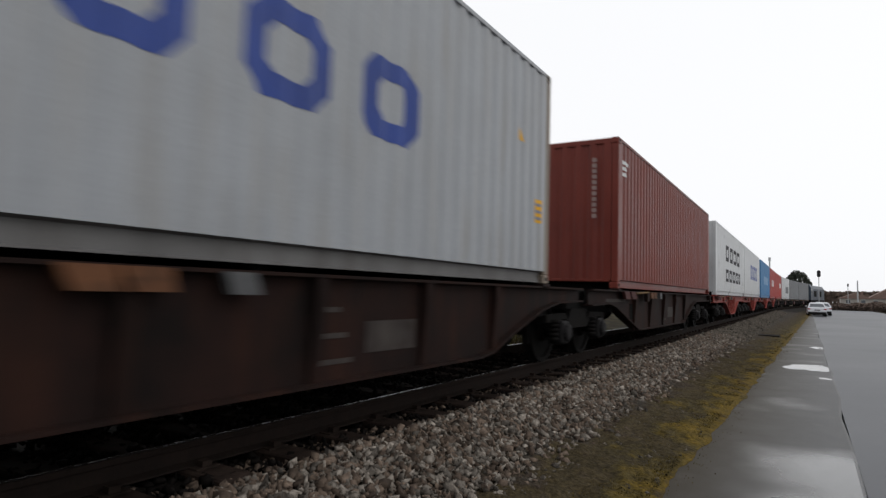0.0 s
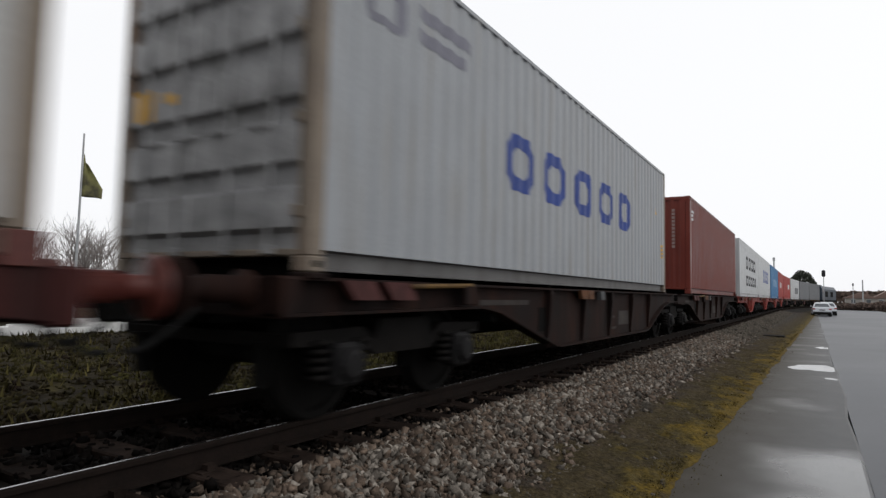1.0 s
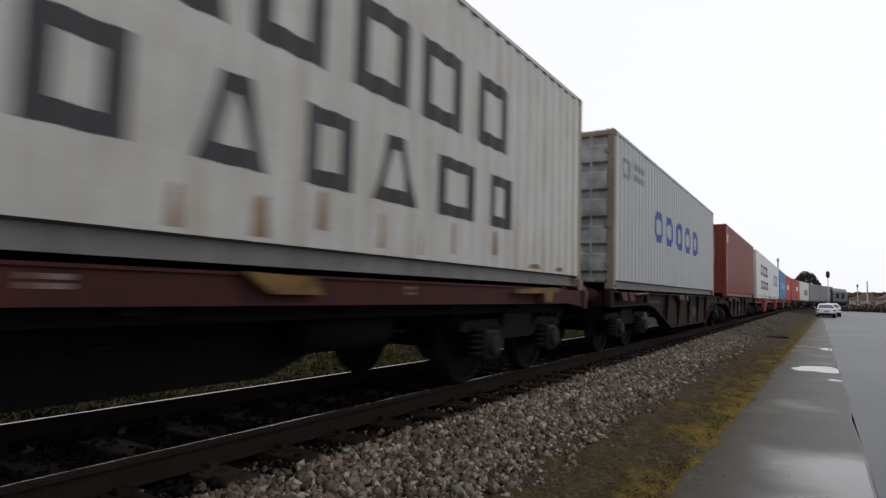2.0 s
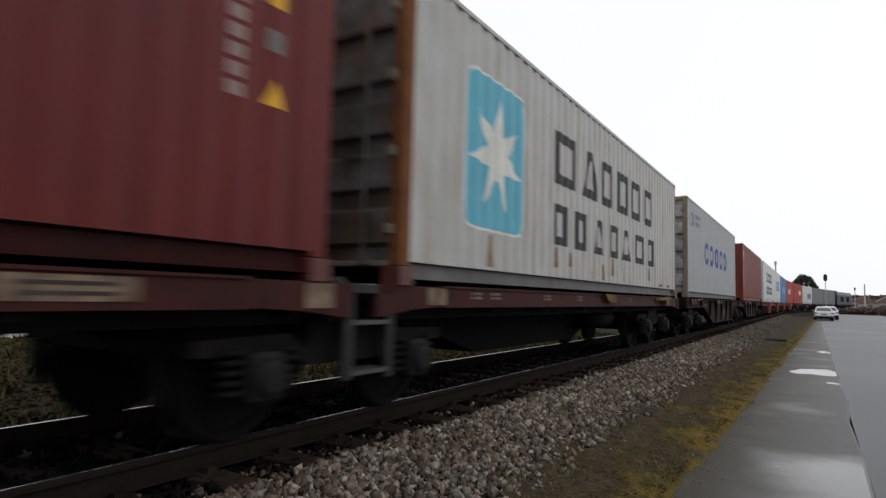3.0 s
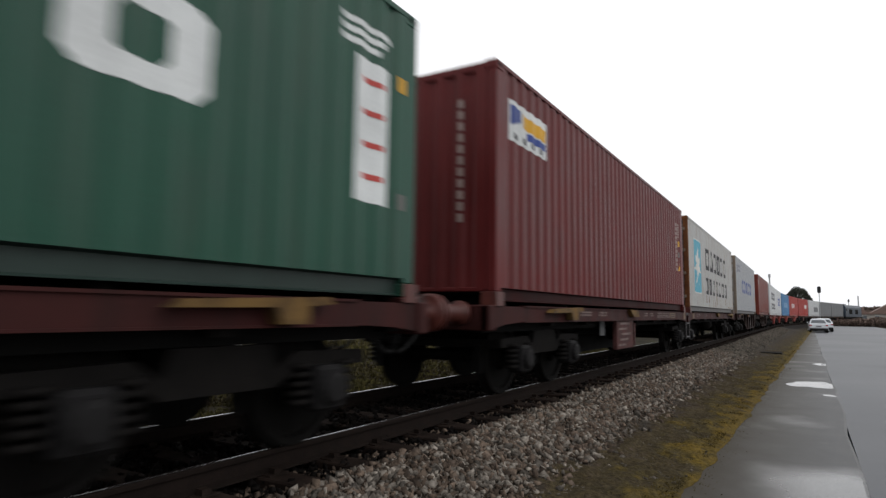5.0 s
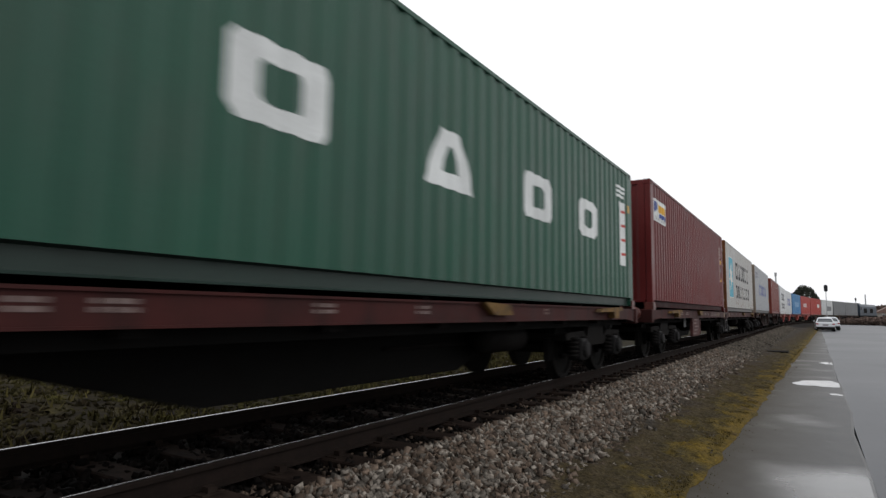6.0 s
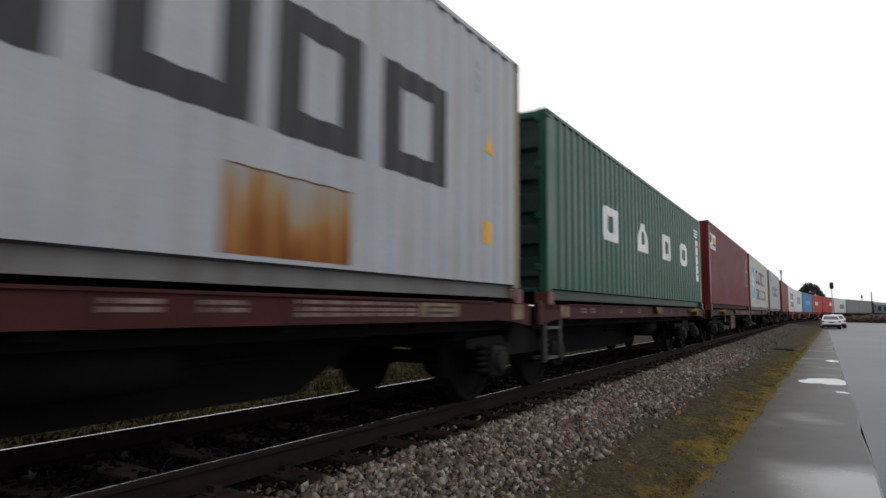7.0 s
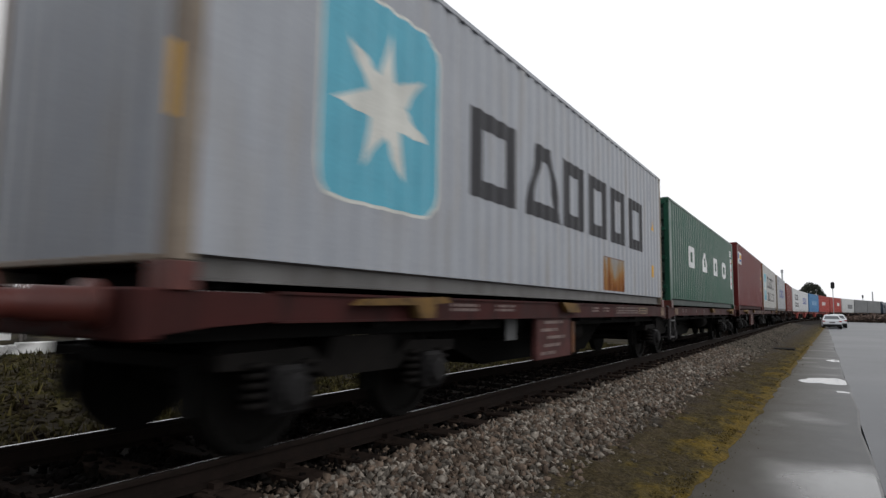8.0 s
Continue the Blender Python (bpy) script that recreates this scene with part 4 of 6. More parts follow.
for y, z, w, h in ((1.62, 0.2, 0.22, 0.38), (3.7, 0.3, 0.12, 0.3), (5.3, 0.2, 0.1, 0.26), (5.9, 0.2, 0.14, 0.28), (7.2, 0.22, 0.1, 0.3), (7.8, 0.2, 0.08, 0.26), (4.3, 0.34, 0.08, 0.22), (6.5, 0.3, 0.09, 0.3), (8.4, 0.25, 0.07, 0.32), (9.3, 0.3, 0.08, 0.28), (10.2, 0.2, 0.5, 0.06), (11.2, 0.2, 0.3, 0.06)):
    part("rust_patch", painted([[(y, z), (y + w, z), (y + w * 0.8, z + h), (y + w * 0.25, z + h * 0.9)]], 0.002), M["rust_orange"], box_star, "brown rust run")

box_maroon = container("dark maroon corrugated container with white number columns", M["maroon"], rail=M["maroon_rail"])
number_column(box_maroon, 11.27, 1.09, 2.45, 0.1, M["mark_pale"])
number_column(box_maroon, 11.56, 2.03, 2.43, 0.08, M["mark_pale"], n=6)
warning(box_maroon, 11.57, 1.78, 0.15, False)
warning(box_maroon, 11.57, 1.47, 0.15, False, M["plate_grey"])
warning(box_maroon, 11.55, 1.1, 0.18)
end_number(box_maroon, 0.68, 0.95, 2.5, M["mark_pale"])
end_label(box_maroon, -0.82, -0.62, 1.62, 1.82, M["mark_yellow"])
part("brand_panel", painted([rect(0.40, 1.60, 2.0, 2.52)]), M["mark_white"], box_maroon, "white brand panel")
part("brand_patch", painted([rect(0.78, 1.58, 2.24, 2.42)], 0.006), M["mark_yellow"], box_maroon, "yellow brand patch")
part("brand_patch", painted([[(0.44, 2.2), (0.74, 2.3), (0.74, 2.46), (0.44, 2.46)]], 0.006), M["mark_blue"], box_maroon, "dark blue brand patch")
part("brand_patch", painted([rect(0.95, 1.58, 2.12, 2.22)], 0.006), M["mark_blue"], box_maroon, "dark blue brand patch")
for i in range(4):
    part("brand_block", painted([rect(0.5 + 0.28 * i, 0.66 + 0.28 * i, 2.03, 2.11)], 0.006), M["mark_black"], box_maroon)

box_green = container("dark green corrugated container with four white brand blocks", M["green"], height=2.62, rear="doors", rail=M["green_rail"], doors=M["green_door"])
for a, b in ((2.45, 3.4), (4.7, 5.68), (7.02, 7.95), (9.08, 9.95)):
    mark = wedge_mark(a, b, 1.08, 1.67, 0.3, 0.16) if 4 < a < 5 else frame_mark(a, b, 1.08, 1.67, 0.27, 0.15, 0.08)
    part("brand_block", painted(mark), M["mark_white"], box_green, "plain white brand block")
part("label_panel", painted([rect(11.33, 11.79, 0.76, 1.96)]), M["mark_white"], box_green, "tall white label")
for i in range(4):
    part("label_print", painted([rect(11.42, 11.70, 0.95 + 0.27 * i, 1.0 + 0.27 * i)], 0.006), M["mark_red"], box_green)
small_writing(box_green, 11.14, 11.8, 2.04, 2.3, 3, M["mark_white"])
warning(box_green, 11.9, 1.82, 0.14, False)
warning(box_green, 11.92, 0.76, 0.14, False, M["plate_grey"])
end_label(box_green, -0.5, -0.15, 0.28, 0.38, M["mark_white"], -0.002)

box_bluegrey = container("pale blue-grey container with sky-blue star panel and large black brand blocks", M["grey_blue"], post=M["tan"], rail=M["grime_rail"])
star_panel(box_bluegrey, 1.14, 2.72, 0.70, 2.42, 0.22)
wide_blocks(box_bluegrey, ((3.36, 4.48), (4.75, 6.0), (6.05, 6.92), (7.16, 8.15), (8.3, 9.25), (9.5, 10.5)), 1.05, 2.02, 0.27, 0.2, (1,))
part("repair_patch", painted([rect(7.94, 9.12, 0.2, 0.76)], 0.002), M["patch_rusted"], box_bluegrey, "pale repair patch streaked with orange rust")
part("patch_edge", painted([rect(7.96, 9.12, 0.76, 0.772)], 0.004), M["rust"], box_bluegrey)
warning(box_bluegrey, 11.3, 1.6, 0.27)
warning(box_bluegrey, 11.3, 0.58, 0.25, False)
end_label(box_bluegrey, 1.10, 1.2, 0.95, 1.4, M["mark_yellow"], 0.0)
number_column(box_bluegrey, 11.1, 2.2, 2.6, 0.1, M["mark_faded"], n=3)

box_far_white = container("white container with two rows of dark brand blocks", M["white"], detail=False)
wide_blocks(box_far_white, ((3.4, 4.6), (5.0, 6.2), (6.6, 7.8), (8.2, 9.4)), 1.5, 2.2, 0.25, 0.18)
wide_blocks(box_far_white, ((3.4, 4.4), (4.8, 5.8), (6.2, 7.2), (7.6, 8.6), (9.0, 9.8)), 0.6, 1.15, 0.22, 0.15)
box_far_pale = container("white container with a row of blue brand blocks", M["white"], detail=False)
for a in (4.2, 5.6, 7.0, 8.4):
    part("brand_block", painted(frame_mark(a, a + 1.0, 1.1, 2.0, 0.28, 0.2)), M["mark_blue"], box_far_pale)
box_far_blue = container("bright blue container with pale brand bars", M["blue"], detail=False)
for k in range(4):
    part("brand_bar", painted([rect(3.6 + 1.5 * k, 4.5 + 1.5 * k, 1.1, 1.75)]), M["mark_pale_blue"], box_far_blue, "pale blue brand bar")
box_far_red = container("bright red container with pale brand bars", M["red"], detail=False)
for k in range(3):
    part("brand_bar", painted([rect(3.5 + 1.3 * k, 4.3 + 1.3 * k, 1.2, 1.8)]), M["mark_white"], box_far_red)
box_far_red_b = container("plain bright red container", M["red"], detail=False)
part("brand_bar", painted([rect(7.5, 10.0, 1.3, 1.9)]), M["mark_white"], box_far_red_b)
box_far_white_b = container("pale container with a dark brand bar", M["white"], detail=False)
part("brand_bar", painted([rect(5.5, 10.5, 0.8, 1.7)]), M["tarp_grey"], box_far_white_b)
box_far_grey = container("plain mid-grey steel shipping container", M["tarp_grey"], detail=False)
box_far_grey_b = container("plain mid-grey container with dark end", M["tarp_grey"], detail=False)
# stays out of view; added to block sky from the end wall ahead
box_next = container("unseen grey container that keeps sky off the end wall ahead", M["grey"], detail=False)


# ---- wagons ----
DECK = FLOOR_Z - RAIL_TOP      # 1.163 over the rails


def wheelset_mesh():
    sh = Shape().tube((-1.0, 0, 0), (1.0, 0, 0), 0.08, 10)
    for sgn in (-1, 1):
        x = sgn * 0.7535
        prof = [(x - sgn * 0.07, 0.10), (x - sgn * 0.07, 0.485), (x - sgn * 0.04, 0.487), (x - sgn * 0.03, 0.462), (x + sgn * 0.06, 0.457), (x + sgn * 0.06, 0.40), (x + sgn * 0.015, 0.38), (x + sgn * 0.03, 0.16), (x + sgn * 0.09, 0.13), (x + sgn * 0.09, 0.09)]
        sh.turn(prof, "x", 28)
    return sh


WHEELSET = wheelset_mesh().mesh("wheelset", M["wheel"])


def bogie_meshes():
    frame_sh = Shape()
    for sgn in (-1, 1):
        a, b = sorted((sgn * 0.98, sgn * 1.06))
        outline = [(-1.42, 0.62), (-1.42, 0.72), (-0.62, 0.74), (-0.45, 0.62), (-0.38, 0.80), (0.38, 0.80), (0.45, 0.62), (0.62, 0.74), (1.42, 0.72), (1.42, 0.62), (1.15, 0.60), (0.62, 0.60), (0.45, 0.50), (-0.45, 0.50), (-0.62, 0.60), (-1.15, 0.60)]
        frame_sh.prism(outline, "x", a, b)
    frame_sh.box(-1.0, 1.0, -0.22, 0.22, 0.53, 0.78, 0.02)
    for y in (-1.38, 1.30):
        frame_sh.box(-1.0, 1.0, y, y + 0.08, 0.60, 0.70)
    box_sh = Shape().box(-0.11, 0.11, -0.15, 0.15, -0.17, 0.17, 0.03)
    box_sh.turn([(0.10, 0.13), (0.15, 0.125), (0.17, 0.09)], "x", 14)
    spring = Shape()
    for k in range(5):
        z = -0.12 + k * 0.065
        spring.turn([(z, 0.06), (z + 0.012, 0.085), (z + 0.035, 0.085), (z + 0.047, 0.06)], "z", 10)
    shoe = Shape().prism([(-0.03, -0.17), (0.03, -0.17), (0.05, 0.17), (-0.02, 0.17)], "x", -0.05, 0.05)
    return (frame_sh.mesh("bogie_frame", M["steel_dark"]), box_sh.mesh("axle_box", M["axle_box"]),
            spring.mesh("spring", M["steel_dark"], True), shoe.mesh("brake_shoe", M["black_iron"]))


FRAME_ME, AXLE_ME, SPRING_ME, SHOE_ME = bogie_meshes()
SPINNING = []


def add_bogie(wagon, y, spin=True):
    bogie = new("bogie", FRAME_ME)
    bogie.parent = wagon
    bogie.location = (0, y, 0)
    tagged(bogie, "grimy two-axle bogie, darkened for the shade under the wagon")
    for dy in (-0.9, 0.9):
        ws = new("wheelset", WHEELSET)
        ws.parent = bogie
        ws.location = (0, dy, 0.458)
        if spin:
            SPINNING.append((ws, dy))
        for sgn in (-1, 1):
            ab = new("axle_box", AXLE_ME)
            ab.parent = bogie
            ab.matrix_basis = pose(sgn * 1.07, dy, 0.46, 0, 0, 0 if sgn > 0 else 180)
            for q in (-0.24, 0.24):
                sp = new("spring", SPRING_ME)
                sp.parent = bogie
                sp.location = (sgn * 1.06, dy + q, 0.47)
            for q in (-1, 1):
                bs = new("brake_shoe", SHOE_ME)
                bs.parent = bogie
                bs.matrix_basis = pose(sgn * 0.75, dy + q * 0.53, 0.47, 0, 0, 0 if q > 0 else 180)
    return bogie


def add_buffers(wagon, y, sign, paint):
    """Headstock, two buffers, hook and air hoses at an outer end; sign +1 at the front."""
    a, b = sorted((y, y - sign * 0.16))
    part("headstock", Shape().box(-1.25, 1.25, a, b, DECK - 0.33, DECK - 0.04, 0.015), paint, wagon)
    for sgn in (-1, 1):
        x = sgn * 0.875
        prof = [(0.0, 0.14), (0.05, 0.14), (0.06, 0.095), (0.36, 0.095), (0.37, 0.075), (0.54, 0.075), (0.55, 0.17), (0.57, 0.2), (0.60, 0.2), (0.61, 0.17)]
        sh = Shape().turn([(y + sign * q * 0.98, r) for q, r in prof], "y", 20, (x, 0, 1.03))
        part("buffer", sh, M["buffer_red"] if paint == M["wagon_red"] else paint, wagon, "round-headed buffer", True)
        hz = Shape()
        for i in range(9):
            t = i / 8
            cy, cz = y + sign * (0.05 + 0.55 * math.sin(t * math.pi * 0.7)), 0.88 - 0.28 * math.sin(t * math.pi)
            hz.v += [(sgn * 0.42 + 0.022 * math.cos(q * math.pi / 3), cy, cz + 0.022 * math.sin(q * math.pi / 3)) for q in range(6)]
        hz.f = [(6 * i + q, 6 * i + (q + 1) % 6, 6 * i + 6 + (q + 1) % 6, 6 * i + 6 + q) for i in range(8) for q in range(6)]
        part("air_hose", hz, M["rubber"], wagon, "black rubber air hose")
    part("draw_hook", Shape().box(-0.05, 0.05, min(y, y + sign * 0.4), max(y, y + sign * 0.4), 0.94, 1.06, 0.02), M["black_iron"], wagon)
    part("coupling_link", Shape().box(-0.07, 0.07, min(y + sign * 0.25, y + sign * 0.55), max(y + sign * 0.25, y + sign * 0.55), 0.78, 0.98, 0.02), M["black_iron"], wagon)


def twist_lock(wagon, y, paint):
    for sgn in (-1, 1):
        part("container_spigot", Shape().box(sgn * 1.15 - 0.09, sgn * 1.15 + 0.09, y - 0.1, y + 0.1, DECK - 0.05, DECK - 0.003, 0.01), paint, wagon)


def corner_guides(wagon, paint):
    """Upright plates that clasp the four foot castings of the container."""
    for sgn in (-1, 1):
        for y, out in ((0.0, -1), (LENGTH, 1)):
            a, b = sorted((sgn * 1.222, sgn * 1.242))
            c, d = sorted((y + out * 0.03, y - out * 0.17))
            e, f = sorted((sgn * 1.04, sgn * 1.2215))
            g0, g1 = sorted((y + out * 0.012, y + out * 0.03))
            guide = Shape().box(a, b, c, d, DECK - 0.05, DECK + 0.115, 0.004)
            guide.box(e, f, g0, g1, DECK - 0.05, DECK + 0.115, 0.004)
            part("corner_guide", guide, paint, wagon, "worn red guide plate at a container corner")


def side_plate(wagon, y0, y1, z0, z1, x, material, name="stencil", label=""):
    part(name, Shape().box(x, x + 0.004, y0, y1, DECK + z0, DECK + z1), material, wagon, label)


def flat_wagon(label, paint, rear_buffers, front_buffers, ladder, bogies=(1.9, LENGTH - 1.9), belly=(3.5, 4.1, 5.3, 9.5, 10.3, 10.8), leading=False, strip="wagon_orange"):
    """Slim-sided container flat wagon with its frame under one forty-foot box."""
    w = holder("container_wagon", label, "wagon", "wagons of the train")
    y0, y1 = (-0.22 if rear_buffers else -0.30), (LENGTH + (0.22 if front_buffers else 0.30))
    for sgn in (-1, 1):
        xo, xi = sgn * 1.24, sgn * 1.14
        outline = [(y0, DECK - 0.32), (y0 + 0.5, DECK - 0.26), (y0 + 1.0, DECK - 0.235), (y1 - 1.0, DECK - 0.235), (y1 - 0.5, DECK - 0.26), (y1, DECK - 0.32), (y1, DECK - 0.05), (y0, DECK - 0.05)]
        a, b = sorted((xo - sgn * 0.02, xi))
        sill = part("side_sill", Shape().prism(outline, "x", a, b), paint, w)
        for zc, zt in ((-0.055, -0.035), (-0.245, -0.228)):
            a, b = sorted((xo, xi))
            part("flange", Shape().box(a, b, y0 + 1.0, y1 - 1.0, DECK + zc, DECK + zt), paint, sill)
    sill = [(y0 + 0.3, DECK - 0.35)] + list(zip(belly, (DECK - 0.35, DECK - 0.48, DECK - 0.88, DECK - 0.88, DECK - 0.48, DECK - 0.35)))
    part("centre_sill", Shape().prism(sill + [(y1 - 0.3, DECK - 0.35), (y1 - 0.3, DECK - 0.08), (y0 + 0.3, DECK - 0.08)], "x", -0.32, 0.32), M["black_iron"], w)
    # added beams block the brightness that showed through above the bogies
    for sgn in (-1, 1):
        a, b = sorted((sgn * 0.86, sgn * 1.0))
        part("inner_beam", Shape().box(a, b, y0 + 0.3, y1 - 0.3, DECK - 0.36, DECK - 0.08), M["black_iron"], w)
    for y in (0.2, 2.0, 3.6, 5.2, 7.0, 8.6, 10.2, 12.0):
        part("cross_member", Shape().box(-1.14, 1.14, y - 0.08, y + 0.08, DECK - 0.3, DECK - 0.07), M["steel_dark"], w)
    for y in (0.09, LENGTH - 0.09):
        twist_lock(w, y, M["wagon_red"] if paint != M["wagon_brown"] else paint)
    if paint == M["wagon_red"]:
        corner_guides(w, M["buffer_red"])
    for y in bogies:
        add_bogie(w, y)
        if y > LENGTH:
            # the joint over the shared bogie, filled so no sky shows through
            part("pivot_beam", Shape().box(-1.02, 1.02, LENGTH + 0.12, LENGTH + 0.78, DECK - 0.42, DECK - 0.045, 0.03), M["black_iron"], w, "near-black beam closing the joint over the shared bogie")
    part("lever_bracket", Shape().prism([(5.78, DECK - 0.03), (6.40, DECK - 0.05), (6.47, DECK - 0.17), (6.02, DECK - 0.17)], "x", 1.2, 1.30), M["wagon_yellow"], w, "worn yellow lever bracket")
    lever = [(1.5, -0.12), (1.6, -0.07), (2.75, -0.03), (2.8, -0.08), (2.55, -0.10), (2.55, -0.22), (2.3, -0.22), (2.25, -0.11)]
    shift = 8.2 if leading else 0.0
    part("hand_brake", Shape().prism([(y + shift, DECK + z) for y, z in lever], "x", 1.24, 1.34), M["wagon_yellow"], w, "worn yellow brake lever")
    if not leading:
        # brake board hanging below the sill
        board = part("brake_board", Shape().box(1.12, 1.20, 5.13, 6.36, DECK - 0.78, DECK - 0.24, 0.01), M["plate_pink"], w, "faded red stencilled brake board")
        for i in range(5):
            part("stencil", Shape().box(1.2, 1.204, 5.26 + 0.1 * (i % 3), 5.75 + 0.09 * (i * 2 % 5), DECK - 0.72 + 0.1 * i, DECK - 0.68 + 0.1 * i), M["plate_stencil"], board)
        part("edge_strip", Shape().box(1.13, 1.215, 6.36, 6.46, DECK - 0.74, DECK - 0.30), M[strip], board, "worn painted edge")
        part("tag_plate", Shape().box(1.05, 1.065, 4.53, 4.82, DECK - 0.51, DECK - 0.235, 0.004), M["plate_tag"], w, "small pale tag plate")
        part("cream_plate", Shape().box(1.222, 1.227, 10.08, 10.75, DECK - 0.20, DECK - 0.07), M["plate_cream"], w, "cream data plate")
        for k in range(2):
            part("plate_print", Shape().box(1.227, 1.230, 10.16, 10.66, DECK - 0.17 + 0.05 * k, DECK - 0.15 + 0.05 * k), M["plate_dim"], w)
        part("end_plate", Shape().box(1.222, 1.227, 12.0, 12.28, DECK - 0.24, DECK - 0.06), M["plate_cream"], w, "cream end plate")
        spans = ((3.0, 3.55), (3.95, 4.45), (7.25, 7.6), (7.82, 8.12), (8.58, 10.0))
    else:
        part("end_plate", Shape().box(1.222, 1.227, 0.45, 0.78, DECK - 0.22, DECK - 0.06), M["plate_cream"], w, "cream end plate")
        spans = ((1.3, 1.55), (1.75, 2.0), (3.3, 3.55), (4.6, 4.8), (7.6, 7.75))
    for a, b in spans:
        line, k = Shape(), 0
        rows = (-0.19, -0.15, -0.10) if a > 6 and b - a > 0.45 else (-0.16, -0.115)
        while a < b - 0.03:
            wide = min((0.05, 0.11, 0.07, 0.16, 0.09)[k % 5], b - a)
            for z in rows:
                line.box(1.221, 1.224, a, a + wide, DECK + z, DECK + z + 0.028)
            a, k = a + wide + (0.02 if k % 4 else 0.05), k + 1
        part("stencil", line, M["plate_stencil"], w)
    part("air_tank", Shape().turn([(6.9, 0.05), (6.95, 0.19), (8.0, 0.19), (8.05, 0.05)], "y", 16, (0.62, 0, 0.68)), M["steel_dark"], w, "", True)
    part("brake_rod", Shape().tube((0.35, 5.3, 0.62), (0.35, 9.2, 0.62), 0.025), M["steel_dark"], w)
    if rear_buffers:
        add_buffers(w, y0, -1, paint)
    else:
        part("coupler", Shape().box(-0.1, 0.1, y0 - 0.2, y0 + 0.4, 0.85, 1.05, 0.02), M["black_iron"], w)
    if front_buffers:
        add_buffers(w, y1, 1, paint)
    else:
        part("coupler", Shape().box(-0.1, 0.1, y1 - 0.4, y1 + 0.2, 0.85, 1.05, 0.02), M["black_iron"], w)
    if ladder is not None:
        e = ladder
        step = part("step_frame", Shape().box(1.15, 1.21, e - 0.11, e - 0.01, DECK - 0.80, DECK - 0.10, 0.008), M["step_grey"], w, "worn grey steel step frame")
        part("upright", Shape().box(1.15, 1.21, e + 0.42, e + 0.52, DECK - 0.82, DECK - 0.10, 0.008), M["step_grey"], step)
        part("top_bar", Shape().box(1.15, 1.22, e - 0.14, e + 0.55, DECK - 0.13, DECK - 0.05, 0.008), M["step_grey"], step)
        part("bracket", Shape().prism([(e - 0.26, DECK - 0.03), (e - 0.16, DECK), (e - 0.02, DECK - 0.10), (e - 0.02, DECK - 0.18), (e - 0.2, DECK - 0.08)], "x", 1.15, 1.2), M["step_grey"], step)
        part("arm", Shape().box(1.0, 1.15, e + 0.1, e + 0.3, DECK - 0.16, DECK - 0.08, 0.008), M["black_iron"], step)
        for z in (-0.765, -0.375):
            part("tread", Shape().box(1.0, 1.22, e - 0.02, e + 0.43, DECK + z, DECK + z + 0.035), M["step_tread"], step)
    return w


